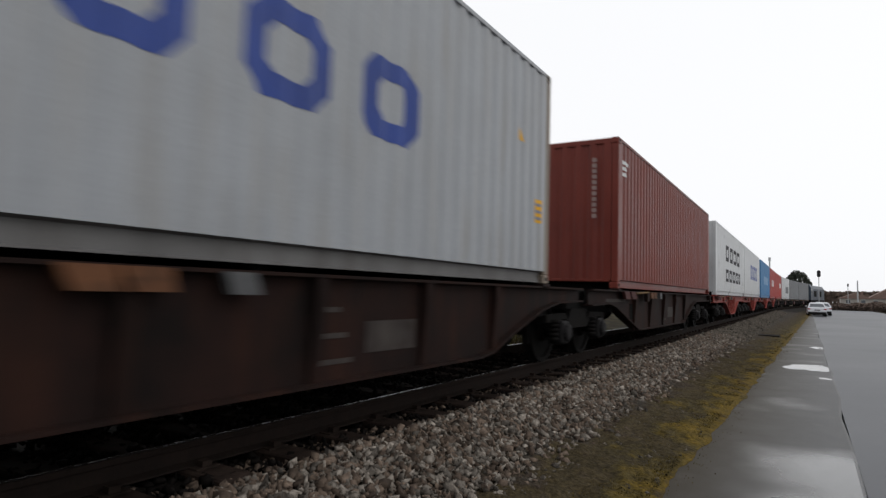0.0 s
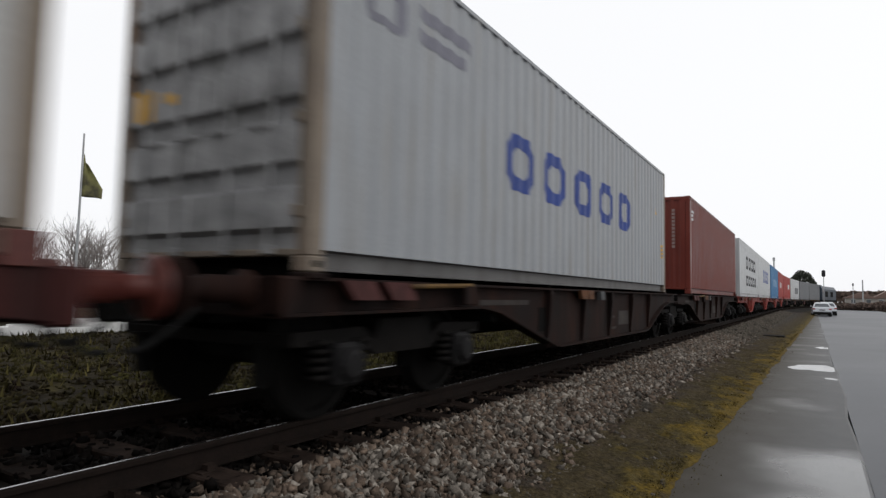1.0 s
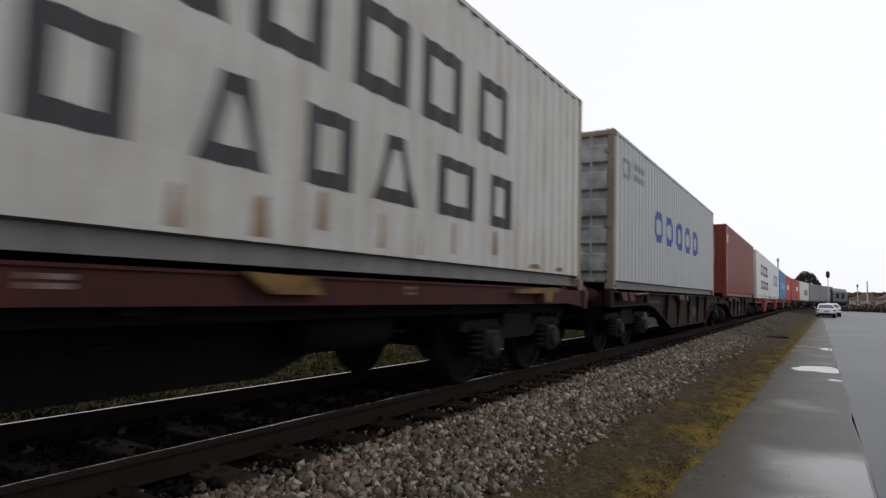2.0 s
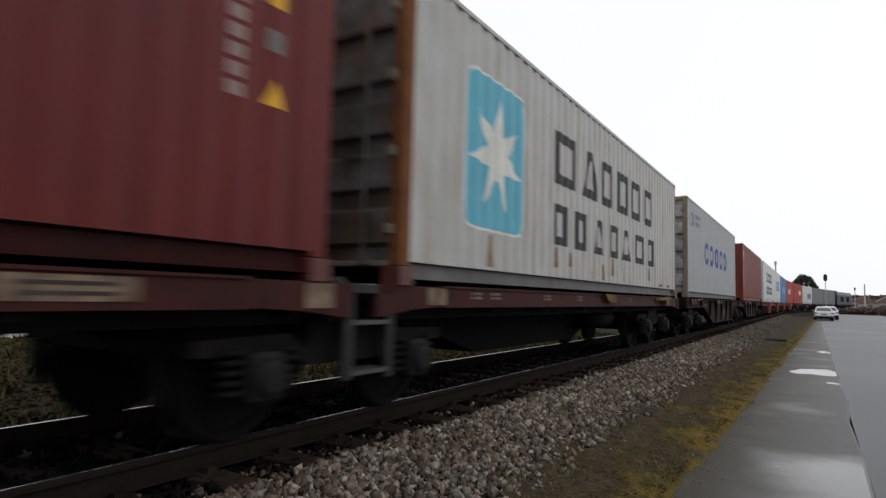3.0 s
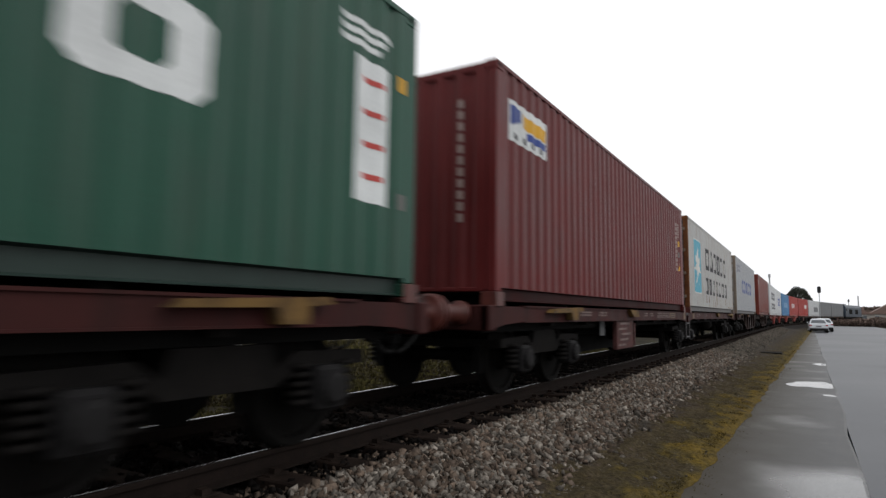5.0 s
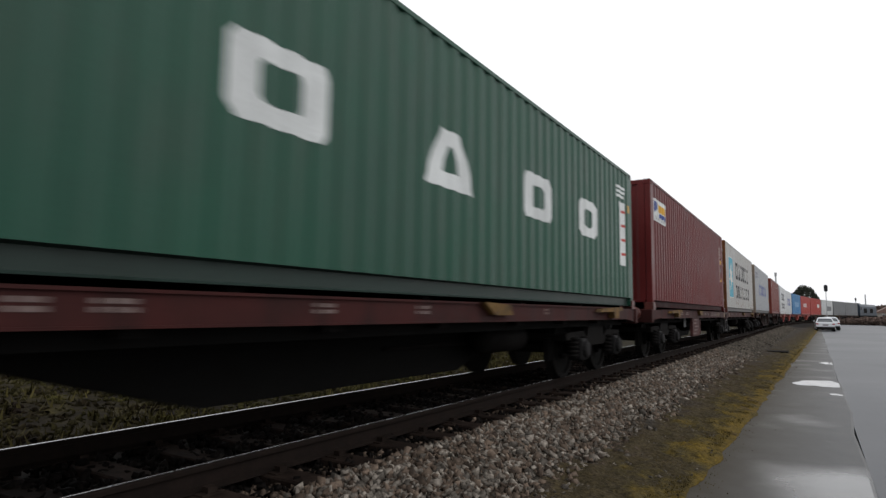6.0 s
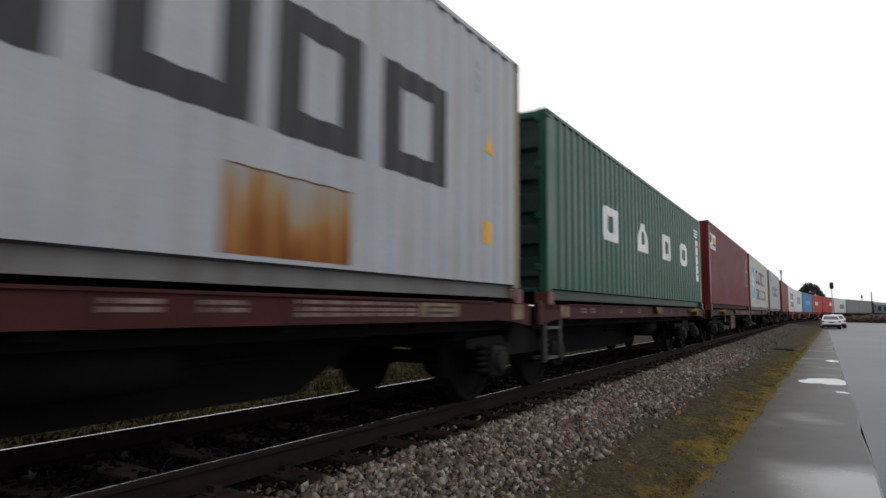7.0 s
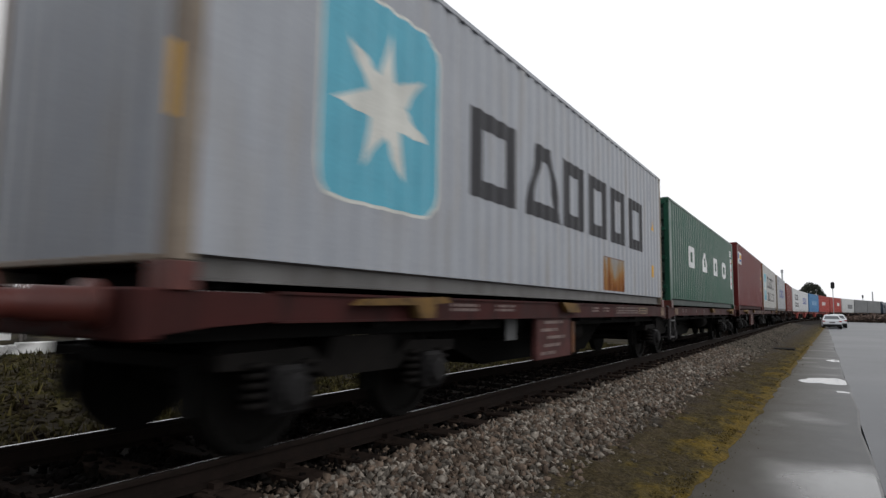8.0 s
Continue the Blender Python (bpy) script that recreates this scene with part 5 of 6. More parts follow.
def belly_wagon(label, paint, bogie_a, bogie_b, own_a, own_b, y0, y1, buffers):
    """Deep fish-belly container wagon; each end rests on its own bogie or on the one it shares."""
    w = holder("container_wagon", label, "wagon", "wagons of the train")
    a, b = bogie_a + 1.55, bogie_b - 1.55
    low = DECK - 0.84
    for sgn in (-1, 1):
        outline = [(y0, DECK - 0.30), (a - 0.3, DECK - 0.27), (a + 0.15, DECK - 0.33), (a + 1.2, DECK - 0.62), (a + 1.9, low + 0.03), (a + 2.15, low), (b - 2.15, low), (b - 1.85, low + 0.04), (b - 1.2, DECK - 0.585), (b - 0.4, DECK - 0.35), (b + 0.25, DECK - 0.25), (y1, DECK - 0.23), (y1, DECK - 0.04), (y0, DECK - 0.04)]
        p, q = sorted((sgn * 1.10, sgn * 1.13))
        web = part("side_girder", Shape().prism(outline, "x", p, q), paint, w)
        fl = Shape()
        for (ya, za), (yb, zb) in zip(outline[:11], outline[1:12]):
            p, q = sorted((sgn * 1.02, sgn * 1.22))
            fl.add([(p, ya, za - 0.02), (q, ya, za - 0.02), (q, yb, zb - 0.02), (p, yb, zb - 0.02),
                    (p, ya, za + 0.005), (q, ya, za + 0.005), (q, yb, zb + 0.005), (p, yb, zb + 0.005)],
                   [(0, 3, 2, 1), (4, 5, 6, 7), (0, 1, 5, 4), (1, 2, 6, 5), (2, 3, 7, 6), (3, 0, 4, 7)])
        part("bottom_flange", fl, paint, web)
        p, q = sorted((sgn * 1.02, sgn * 1.22))
        part("top_flange", Shape().box(p, q, y0, y1, DECK - 0.06, DECK - 0.035), paint, web)
        n = 5
        for i in range(n):
            y = a + 1.75 + (b - a - 3.5) * i / (n - 1)
            p, q = sorted((sgn * 1.13, sgn * 1.215))
            part("stiffener", Shape().prism([(sgn * 1.13, low), (sgn * 1.16, low), (sgn * 1.215, DECK - 0.2), (sgn * 1.215, DECK - 0.06), (sgn * 1.13, DECK - 0.06)], "y", y - 0.05, y + 0.05), paint, web)
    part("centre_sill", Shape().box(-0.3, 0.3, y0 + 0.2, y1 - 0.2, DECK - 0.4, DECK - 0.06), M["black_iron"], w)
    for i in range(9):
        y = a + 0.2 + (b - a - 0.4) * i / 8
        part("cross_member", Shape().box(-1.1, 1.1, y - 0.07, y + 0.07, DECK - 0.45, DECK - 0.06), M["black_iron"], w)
    for y in (0.09, LENGTH - 0.09):
        twist_lock(w, y, paint)
    if own_a:
        add_bogie(w, bogie_a)
    if own_b:
        add_bogie(w, bogie_b)
    mid = (a + b) / 2
    side_plate(w, mid + 0.63, mid + 1.35, -0.66, -0.40, 1.132, M["plate_dim"], "data_plate", "faded grey data panel")
    for k in range(3):
        side_plate(w, mid + 0.05, mid + 0.45 - 0.08 * k, -0.72 + 0.2 * k, -0.68 + 0.2 * k, 1.132, M["plate_dim"])
    side_plate(w, a - 0.25, a + 1.1, -0.26, -0.20, 1.132, M["plate_dim"])
    # no hole is cut: a black plate gives the shade inside the opening
    part("recess", Shape().box(1.115, 1.136, a + 1.45, a + 1.85, DECK - 0.62, DECK - 0.30), M["black_iron"], w, "girder opening drawn as a shade-black plate")
    for k in range(2):
        part("flap", Shape().prism([(mid - 1.87 + 0.31 * k, DECK - 0.045), (mid - 1.58 + 0.31 * k, DECK - 0.045), (mid - 1.55 + 0.31 * k, DECK - 0.18), (mid - 1.80 + 0.31 * k, DECK - 0.18)], "x", 1.2, 1.26), M["wagon_orange"], w, "folded orange container lug")
    part("flap", Shape().prism([(mid - 0.90, DECK - 0.05), (mid - 0.68, DECK - 0.05), (mid - 0.62, DECK - 0.19), (mid - 0.84, DECK - 0.19)], "x", 1.2, 1.26), M["plate_tag"], w)
    for k in range(2):
        part("flap", Shape().prism([(0.35 + 0.5 * k, DECK - 0.05), (0.72 + 0.5 * k, DECK - 0.05), (0.85 + 0.5 * k, DECK - 0.2), (0.5 + 0.5 * k, DECK - 0.2)], "x", 1.2, 1.26), M["plate_pink"], w, "folded container lug")
    part("hand_rail", Shape().tube((1.26, 1.25, DECK - 0.08), (1.26, 2.35, DECK - 0.05), 0.022), M["wagon_yellow"], w, "bent yellow grab rail")
    part("bracket", Shape().box(1.2, 1.28, 2.2, 2.42, DECK - 0.25, DECK - 0.05, 0.01), paint, w)
    for sign, y in buffers:
        add_buffers(w, y, sign, paint)
    if bogie_b > y1:
        # dark block added to keep sky from showing through the joint
        part("pivot_beam", Shape().box(-0.98, 0.98, y1 - 0.2, bogie_b + 0.55, DECK - 0.40, DECK - 0.05, 0.03), M["black_iron"], w, "near-black beam closing the joint over the shared bogie")
    return w


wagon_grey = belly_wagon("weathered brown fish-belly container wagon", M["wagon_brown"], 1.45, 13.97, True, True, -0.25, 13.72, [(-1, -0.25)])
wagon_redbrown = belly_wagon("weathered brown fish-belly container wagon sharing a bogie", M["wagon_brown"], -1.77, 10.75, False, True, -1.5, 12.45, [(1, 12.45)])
JOINT = LENGTH + 0.45
TRAIL, LEAD = (1.9, JOINT), (LENGTH - 1.9,)
LEAD_BELLY = (0.9, 1.6, 3.05, 6.9, 8.1, 8.6)
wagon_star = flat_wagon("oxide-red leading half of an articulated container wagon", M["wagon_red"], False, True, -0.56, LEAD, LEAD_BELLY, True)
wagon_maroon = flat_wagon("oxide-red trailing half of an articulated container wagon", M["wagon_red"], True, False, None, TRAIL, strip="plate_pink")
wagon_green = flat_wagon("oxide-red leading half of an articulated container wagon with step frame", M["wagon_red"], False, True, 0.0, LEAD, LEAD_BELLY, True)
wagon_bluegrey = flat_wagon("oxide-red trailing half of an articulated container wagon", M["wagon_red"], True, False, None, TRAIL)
# carries the unseen container, out of view as well
wagon_next = flat_wagon("unseen oxide-red container wagon with yellow brake lever", M["wagon_red"], False, True, None, LEAD, LEAD_BELLY, True)
FAR_RED, FAR_DARK = "bright red fish-belly container wagon", "dark grimy container wagon"
far_wagons = []
for k in range(4):
    far_wagons.append(belly_wagon(FAR_RED, M["wagon_bright"], 1.7, 10.5, True, True, 0.0, 12.2, []))
for k in range(3):
    far_wagons.append(flat_wagon(FAR_DARK, M["wagon_brown"], False, False, None))


def locomotive():
    loco = holder("locomotive", "dark blue and grey diesel locomotive leading the train", "locomotive")
    part("frame", Shape().box(-1.4, 1.4, 0, 17.5, 0.75, 1.2, 0.04), M["steel_dark"], loco)
    part("body", Shape().prism([(-1.35, 1.2), (1.35, 1.2), (1.35, 3.3), (1.0, 3.9), (-1.0, 3.9), (-1.35, 3.3)], "y", 2.2, 16.8), M["loco_dark"], loco, "dark blue-grey body")
    cab = part("cab", Shape().prism([(-1.42, 1.2), (1.42, 1.2), (1.42, 3.4), (1.05, 4.1), (-1.05, 4.1), (-1.42, 3.4)], "y", 0.2, 2.2), M["loco_dark"], loco, "dark blue cab")
    for x in (-0.65, 0.65):
        part("window", Shape().box(x - 0.45, x + 0.45, 0.18, 0.21, 2.55, 3.25), M["glass_dark"], cab)
    part("window", Shape().box(1.405, 1.43, 0.7, 1.7, 2.5, 3.2), M["glass_dark"], cab)
    for i in range(2):
        part("grille", Shape().box(1.345, 1.37, 4.0 + 6.0 * i, 7.0 + 6.0 * i, 1.8, 2.9), M["steel_dark"], loco)
    for y in (3.2, 14.3):
        add_bogie(loco, y, False)
    return loco


loco = locomotive()

# rear end's place along the track at the start of the clip
CONSIST = [
    (box_next, wagon_next, -72.4),
    (box_bluegrey, wagon_bluegrey, -58.47),
    (box_green, wagon_green, -45.40),
    (box_maroon, wagon_maroon, -31.52),
    (box_star, wagon_star, -18.40),
    (box_grey, wagon_grey, -4.456),
    (box_redbrown, wagon_redbrown, 11.289),
    (box_far_white, far_wagons[0], 25.46),
    (box_far_pale, far_wagons[1], 37.95),
    (box_far_blue, far_wagons[2], 51.80),
    (box_far_red, far_wagons[3], 64.60),
    (box_far_red_b, far_wagons[4], 77.60),
    (box_far_white_b, far_wagons[5], 91.00),
    (box_far_grey, far_wagons[6], 104.30),
    (box_far_grey_b, None, 117.0),
    (loco, None, 130.5),
]
last_wagon = flat_wagon(FAR_DARK, M["wagon_brown"], False, False, None)


# ---- far side of the line ----
wall = holder("low_wall", "low white precast concrete wall on the grassy bank", "wall")
rnd = random.Random(4)
for i in range(7):
    y = 3.4 + 1.25 * i
    part("panel", Shape().box(-14.08, -13.95, y + 0.06, y + 1.16, 0.14 + rnd.uniform(-0.04, 0.04), 0.74 + rnd.uniform(-0.10, 0.10), 0.015), M["concrete"], wall)
    part("post", Shape().box(-14.12, -13.92, y - 0.05, y + 0.06, 0.05, 0.68, 0.015), M["concrete"], wall)

flagpole = holder("flagpole", "thin pale flagpole with a limp dark flag", "flagpole")
FX, FY = -21.9, 11.3
part("pole", Shape().tube((FX, FY, 0), (FX, FY, 6.9), 0.055, 10, 0.03), M["pole_grey"], flagpole)
fl = Shape()
rows_f, cols_f = 12, 6
for i in range(rows_f + 1):
    for j in range(cols_f + 1):
        t, u = i / rows_f, j / cols_f
        width = 0.12 + 0.55 * min(1, t * 1.5) * (1 - 0.55 * max(0, t - 0.75) / 0.25 * (1 - u))
        fl.v.append((FX + 0.12 * math.sin(u * 9 + t * 2) * u + 0.3 * u * width, FY + 0.04 + u * width, 6.2 - 1.55 * t - 0.5 * u * (1 - t)))
for i in range(rows_f):
    for j in range(cols_f):
        k = i * (cols_f + 1) + j
        fl.f.append((k, k + 1, k + cols_f + 2, k + cols_f + 1))
flag_ob = part("flag", fl, M["flag"], flagpole, "limp dark and olive flag", True)
flag_ob.modifiers.new("cloth", "SOLIDIFY").thickness = 0.01


def bare_tree(x, y, height, seed, label, material):
    rnd = random.Random(seed)
    tree = holder("bare_tree", label, "tree", "bare shrubs behind the line")
    trunk, twigs = Shape(), Shape()

    def grow(p, d, length, r, depth):
        q = p + d * length
        (trunk if depth < 2 else twigs).tube(p, q, r, 5, r * 0.65, False)
        if depth >= 5:
            return
        for _ in range(3 if depth < 3 else 2):
            nd = (d + Vector((rnd.uniform(-0.7, 0.7), rnd.uniform(-0.7, 0.7), rnd.uniform(-0.1, 0.5)))).normalized()
            grow(p + d * length * rnd.uniform(0.6, 1.0), nd, length * rnd.uniform(0.6, 0.8), r * 0.6, depth + 1)

    for _ in range(3):
        d = Vector((rnd.uniform(-0.35, 0.35), rnd.uniform(-0.35, 0.35), 1)).normalized()
        grow(Vector((x, y, 0.05)), d, height * 0.32, 0.05, 0)
    part("trunk", trunk, material, tree)
    part("twig_crown", twigs, material, tree)
    return tree


for i, (x, y, h) in enumerate(((-24.5, 10.6, 4.4), (-23.8, 12.2, 5.0), (-24.6, 13.8, 4.8), (-26, 9.4, 4.2), (-25, 15.6, 4.9), (-27, 11.8, 4.9), (-26.5, 17.5, 4.6), (-25.2, 12.9, 4.4))):
    bare_tree(x, y, h, 60 + i, "leafless pale shrub behind the railway", M["twig"])

shed = holder("yellow_shed", "small yellow sheet-metal shed behind the line", "shed")
part("body", Shape().box(-29.0, -26.2, 8.2, 11.0, 0.0, 2.75, 0.03), M["concrete"], shed)
part("roof", Shape().box(-29.2, -26.0, 8.0, 11.2, 2.75, 3.25, 0.04), M["shed_yellow"], shed, "yellow sheet-metal roof")
part("door", Shape().box(-26.2, -26.15, 9.1, 10.0, 0.0, 2.1), M["pole_grey"], shed)

plank = alone("yellow_plank", Shape().box(-6.75, -6.55, 3.7, 5.2, 0.02, 0.09, 0.01), M["mark_yellow"], "worn yellow plank lying beside the far rail", "plank")


def leafy_crown(name_parent, centre, radii, n, size, material, seed):
    g = np.random.default_rng(seed)
    v = g.normal(size=(n, 3))
    v /= np.linalg.norm(v, axis=1)[:, None]
    r = g.uniform(0.55, 1.0, n) ** 0.5
    lump = np.array([1 + 0.13 * noise.noise(Vector(q) * 2.3) for q in v])
    pts = v * (r * lump)[:, None] * np.array(radii) + np.array(centre)
    a, b = g.normal(size=(n, 3)), g.normal(size=(n, 3))
    a = a / np.linalg.norm(a, axis=1)[:, None] * size * g.uniform(0.6, 1.3, (n, 1))
    b = b / np.linalg.norm(b, axis=1)[:, None] * size * 0.6
    quad = np.stack([pts - a, pts + b, pts + a, pts - b], 1).reshape(-1, 3)
    me = bpy.data.meshes.new("crown")
    me.from_pydata(quad.tolist(), [], np.arange(4 * n).reshape(-1, 4).tolist())
    me.materials.append(material)
    ob = new("crown", me)
    ob.parent = name_parent
    return ob


tree = holder("evergreen_tree", "dark rounded evergreen tree behind the train", "tree")
part("trunk", Shape().tube((-2.4, 176, -0.1), (-2.4, 176, 5.5), 0.3, 8, 0.14), M["hedge_leaf"], tree)
for dx, dz in ((-0.9, 4.6), (0.9, 4.4), (0.2, 5.6)):
    part("limb", Shape().tube((-2.4, 176, 2.8), (-2.4 + dx, 176, dz), 0.12, 6, 0.05), M["hedge_leaf"], tree)
leafy_crown(tree, (-2.2, 176, 4.6), (3.1, 3.1, 4.3), 6000, 0.26, M["leaf"], 5)

for i, (x, y, w, h) in enumerate(((10.4, 130, 4.6, 1.5), (13.6, 128, 4.4, 1.7), (17.0, 126, 5.5, 1.9), (7.6, 131, 3.6, 1.3), (5.4, 133, 3.4, 1.1), (3.6, 134, 2.6, 0.9), (21.0, 122, 5.5, 2.2))):
    bush = holder("winter_bush", "brown leafless winter bush at the road end", "bush", "bushes at the road end")
    part("stem", Shape().tube((x, y, -0.12), (x, y, h * 0.7), 0.09, 6, 0.04), M["hedge_leaf"], bush)
    leafy_crown(bush, (x, y, h * 0.45), (w * 0.5, w * 0.4, h * 0.62), 1800, 0.2, M["hedge_leaf"], 80 + i)


def house(x, y, w, d, h, ridge, label):
    hs = holder("house", label, "house", "houses beyond the railway")
    wall_ob = part("wall", Shape().box(x, x + w, y, y + d, -0.1, h), M["house_wall"], hs)
    roof = Shape().prism([(x - 0.4, h - 0.05), (x + w + 0.4, h - 0.05), (x + w + 0.4, h + 0.1), (x + w / 2, ridge), (x - 0.4, h + 0.1)], "y", y - 0.4, y + d + 0.4)
    part("roof", roof, M["roof_tile"], hs)
    n = max(2, int(w / 3))
    for i in range(n):
        xc = x + w * (i + 0.5) / n
        win = part("window", Shape().box(xc - 0.55, xc + 0.55, y - 0.03, y + 0.02, 1.0, 2.2), M["glass_dark"], hs)
        part("frame", Shape().box(xc - 0.65, xc + 0.65, y - 0.05, y - 0.031, 2.2, 2.3), M["concrete"], win)
        part("sill", Shape().box(xc - 0.7, xc + 0.7, y - 0.12, y - 0.031, 0.92, 1.0), M["concrete"], win)
    part("chimney", Shape().box(x + w * 0.7, x + w * 0.7 + 0.6, y + d * 0.4, y + d * 0.4 + 0.6, h, ridge + 0.5), M["roof_tile"], hs)
    return hs


# a far line of bare trees closes the view beyond the houses
far = Shape()
g = np.random.default_rng(77)
for i in range(6500):
    x = g.uniform(-60, 130)
    y = 300 + g.uniform(-6, 6)
    top = 5.4 + 1.2 * noise.noise((x * 0.05, 2.0, 0.0)) + 0.5 * noise.noise((x * 0.3, 5.0, 0.0))
    z = top * g.uniform(0, 1) ** 0.5
    s = g.uniform(0.4, 0.9)
    far.add([(x - s, y, z - s * 0.5), (x + s * 0.3, y + 0.3, z - s), (x + s, y, z + s * 0.4), (x - s * 0.3, y - 0.3, z + s)], [(0, 1, 2, 3)])
alone("far_woods", far, M["hedge_leaf"], "far line of bare winter trees on the horizon", "woods", "stuff")
house(9.0, 234, 8, 9, 2.6, 4.4, "low cream house with a brown tiled roof")
house(17.6, 248, 14, 9, 2.8, 7.3, "low cream house with a brown tiled roof")
house(40.0, 215, 14, 9, 3.6, 6.8, "low cream house with a brown tiled roof")

signal = holder("railway_signal", "black railway colour-light signal on a slim post", "signal")
SX, SY = 1.25, 95.0
part("post", Shape().tube((SX, SY, -0.12), (SX, SY, 4.8), 0.045, 10), M["pole_grey"], signal)
head = part("head", Shape().prism(rounded(SX - 0.22, SX + 0.22, 4.72, 5.62, 0.18), "y", SY - 0.05, SY), M["signal_black"], signal, "black backboard")
part("housing", Shape().box(SX - 0.16, SX + 0.16, SY - 0.25, SY - 0.05, 4.8, 5.54, 0.03), M["signal_black"], head)
for z in (4.92, 5.16, 5.40):
    part("hood", Shape().tube((SX, SY - 0.25, z), (SX, SY - 0.42, z), 0.1, 10), M["signal_black"], head)
sig2 = holder("railway_signal", "small distant black railway signal on a post", "signal")
part("post", Shape().tube((9.4, 200, -0.12), (9.4, 200, 5.8), 0.09, 8), M["pole_grey"], sig2)
part("head", Shape().box(9.2, 9.6, 199.8, 200.0, 5.7, 6.5, 0.1), M["signal_black"], sig2)
pole = holder("utility_pole", "grey concrete utility pole beyond the railway", "pole")
part("shaft", Shape().tube((11.6, 200, -0.12), (11.6, 200, 7.4), 0.2, 8, 0.14), M["pole_grey"], pole)
mast = holder("chimney_mast", "grey concrete mast behind the train", "mast")
part("shaft", Shape().tube((-5.7, 120, -0.12), (-5.7, 120, 8.3), 0.14, 10, 0.12), M["pole_grey"], mast)
part("cap", Shape().tube((-5.7, 120, 8.3), (-5.7, 120, 8.9), 0.2, 10), M["pole_grey"], mast)

cover = alone("dark_board", Shape().box(-1.75, -1.0, 27.6, 28.5, 0.04, 0.12, 0.02), M["steel_dark"], "dark flat board lying on the verge", "board")


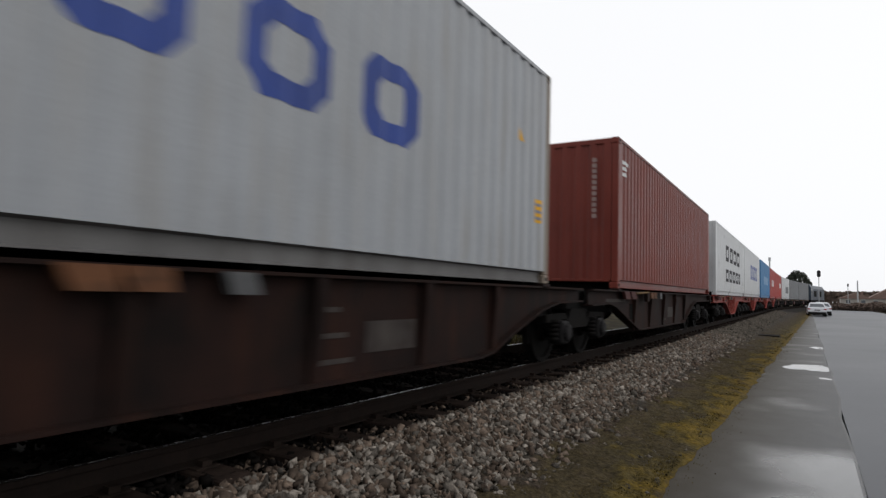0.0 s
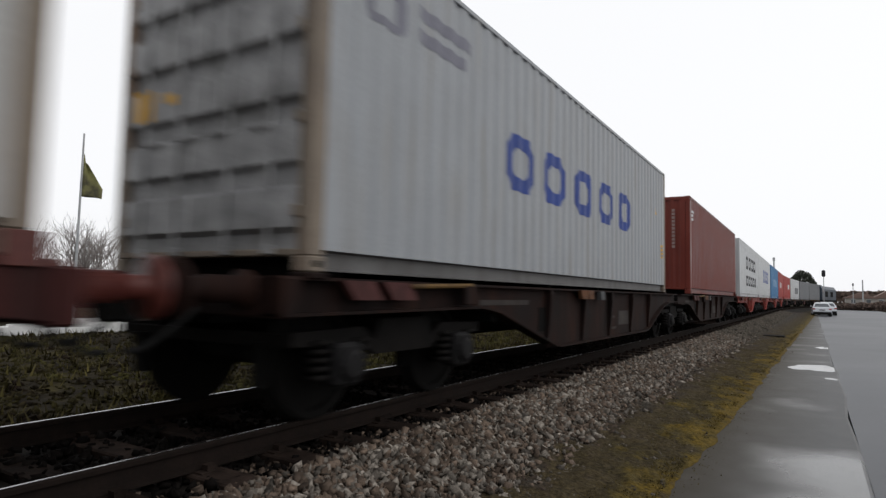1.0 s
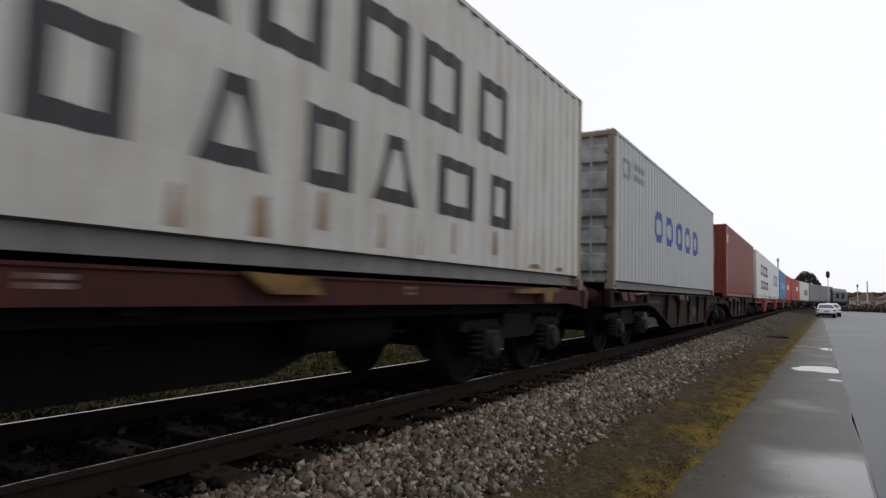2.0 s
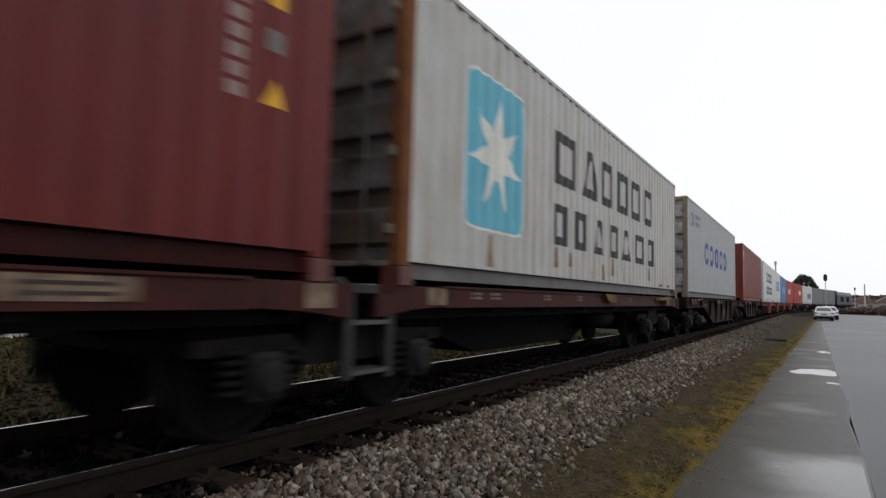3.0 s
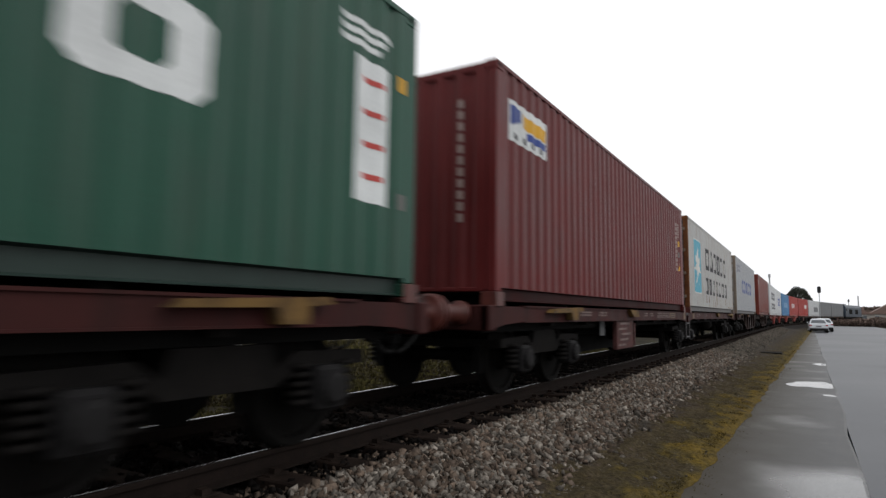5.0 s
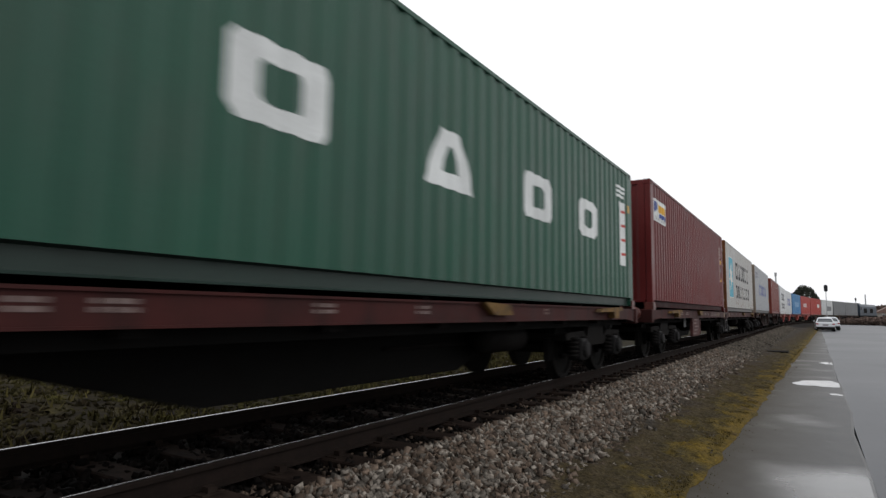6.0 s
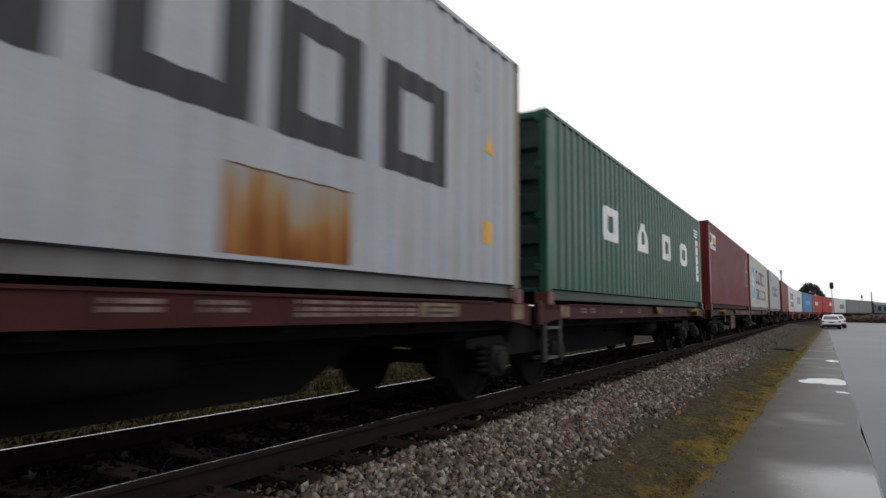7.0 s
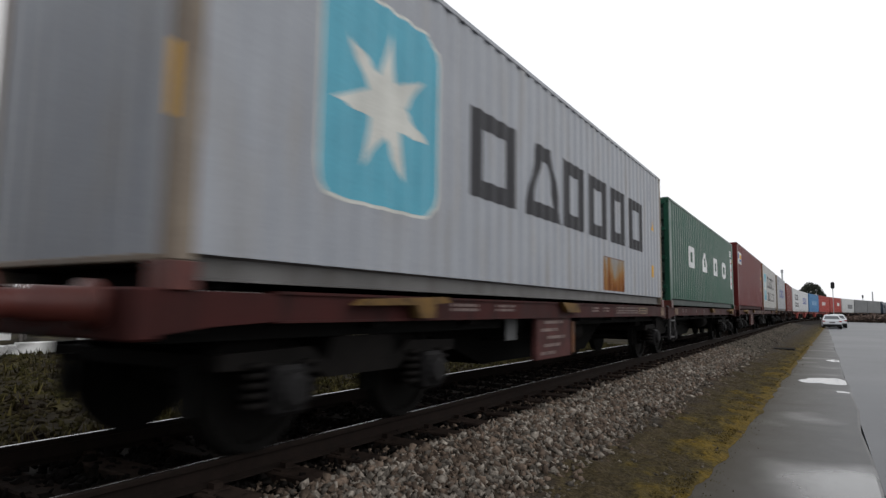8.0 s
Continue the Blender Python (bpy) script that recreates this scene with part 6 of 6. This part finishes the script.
def parked_car(label, x, y, turn=0.0, scale=1.0, paint="car_white"):
    """A saloon seen from behind; y at its tail, facing up the road."""
    car = holder("car", label, "car", "parked cars")
    def loft(outline, half, tuck):
        """A body of outline (y, z), its sides drawn in by tuck towards the top."""
        z0, z1 = min(z for _, z in outline), max(z for _, z in outline)
        n = len(outline)
        sh = Shape()
        for k in (-1.0, -0.93, 0.93, 1.0):
            for yy, zz in outline:
                up = (zz - z0) / (z1 - z0)
                mid = abs(k) < 1
                sh.v.append((k * half * (1 - tuck * up), yy, zz + (0.035 * up if mid else 0)))
        sh.f = [tuple(range(n)), tuple(range(3 * n, 4 * n))]
        for k in range(3):
            for i in range(n):
                j = (i + 1) % n
                sh.f.append((k * n + i, k * n + j, (k + 1) * n + j, (k + 1) * n + i))
        return sh

    low = [(0.0, 0.32), (0.0, 0.60), (0.06, 0.84), (0.16, 0.93), (0.75, 0.96), (3.1, 0.93), (4.1, 0.80), (4.4, 0.62), (4.42, 0.3), (0.1, 0.25)]
    b = part("body", loft(low, 0.89, 0.06), M[paint], car)
    part("cabin_glass", loft([(0.55, 0.92), (0.62, 0.97), (1.28, 1.36), (2.25, 1.36), (3.05, 0.96), (3.05, 0.92)], 0.82, 0.24), M["glass_dark"], b, "dark windows with reflected sky in their colour")
    part("roof", loft([(1.08, 1.33), (1.2, 1.40), (1.6, 1.44), (2.1, 1.43), (2.4, 1.36), (2.4, 1.33)], 0.66, 0.12), M[paint], b)
    for sgn in (-1, 1):
        part("pillar", Shape().add([(sgn * 0.84, 0.40, 0.95), (sgn * 0.80, 0.74, 0.95), (sgn * 0.62, 1.38, 1.40), (sgn * 0.66, 1.16, 1.40),
                                    (sgn * 0.74, 0.40, 0.95), (sgn * 0.70, 0.74, 0.95), (sgn * 0.54, 1.38, 1.40), (sgn * 0.56, 1.16, 1.40)],
                                   [(0, 1, 2, 3), (4, 7, 6, 5), (0, 4, 5, 1), (1, 5, 6, 2), (2, 6, 7, 3), (3, 7, 4, 0)]), M[paint], b)
    for sgn in (-1, 1):
        a, c = sorted((sgn * 0.62, sgn * 0.86))
        part("tail_light", Shape().box(a, c, -0.01, 0.09, 0.72, 0.84, 0.02), M["lamp_red"], b)
        part("mirror", Shape().box(min(sgn * 0.86, sgn * 1.0), max(sgn * 0.86, sgn * 1.0), 2.75, 2.9, 0.98, 1.1, 0.02), M[paint], b)
        for yy in (0.85, 3.5):
            wh = part("wheel", Shape().turn([(sgn * 0.68, 0.2), (sgn * 0.68, 0.31), (sgn * 0.72, 0.325), (sgn * 0.87, 0.325), (sgn * 0.9, 0.3), (sgn * 0.9, 0.2)], "x", 20, (0, yy, 0.325)), M["rubber"], car)
            part("rim", Shape().turn([(sgn * 0.895, 0.2), (sgn * 0.905, 0.18), (sgn * 0.9, 0.05)], "x", 14, (0, yy, 0.325)), M["pole_grey"], wh)
    part("bumper", Shape().box(-0.87, 0.87, -0.06, 0.12, 0.46, 0.60, 0.04), M[paint], b)
    # valance drawn tall so its black also gives the shadow under the car
    part("valance", Shape().box(-0.84, 0.84, -0.05, 0.2, 0.20, 0.458, 0.03), M["rubber"], b, "black valance, enlarged to stand for the shadow beneath")
    part("plate_bar", Shape().box(-0.26, 0.26, -0.056, -0.05, 0.62, 0.73), M["plate_grey"], b)
    car.matrix_basis = pose(x, y, -0.03, 0, 0, turn) @ Matrix.Diagonal((scale, scale, scale, 1))
    return car


parked_car("white saloon car parked at the road edge", 0.78, 72.5, 2, 0.95)
parked_car("silver-white car parked ahead of another", 1.35, 78.5, 2, 0.98)


# ---- what moves ----
def run(t):
    return SPEED * t + GAIN * (t - 4) ** 2 / 2


def rolling(s, t, z, a=1.9, b=LENGTH - 1.9):
    """The pose of a vehicle whose two bogies run on the line."""
    d = s + run(t)
    p, q = along(d + a), along(d + b)
    yaw = math.degrees(math.atan2(-(q.x - p.x), q.y - p.y))
    f = (q - p).normalized()
    o = p - f * a
    return pose(o.x, o.y, z, 0, 0, yaw)


def motions():
    times = [0.25 * i for i in range(33)]
    for thing, wagon, s in CONSIST:
        z = RAIL_TOP if thing is loco else FLOOR_Z
        walk(thing, [(t, rolling(s, t, z)) for t in times])
        if thing is box_far_grey_b:
            wagon = last_wagon
        if wagon:
            walk(wagon, [(t, rolling(s, t, RAIL_TOP)) for t in times])
    ticks = [0.08 * i for i in range(101)]
    for ws, dy in SPINNING[:18]:
        walk(ws, [(t, pose(0, dy, 0.458) @ Matrix.Rotation(-run(t) / 0.458, 4, "X")) for t in ticks])


motions()
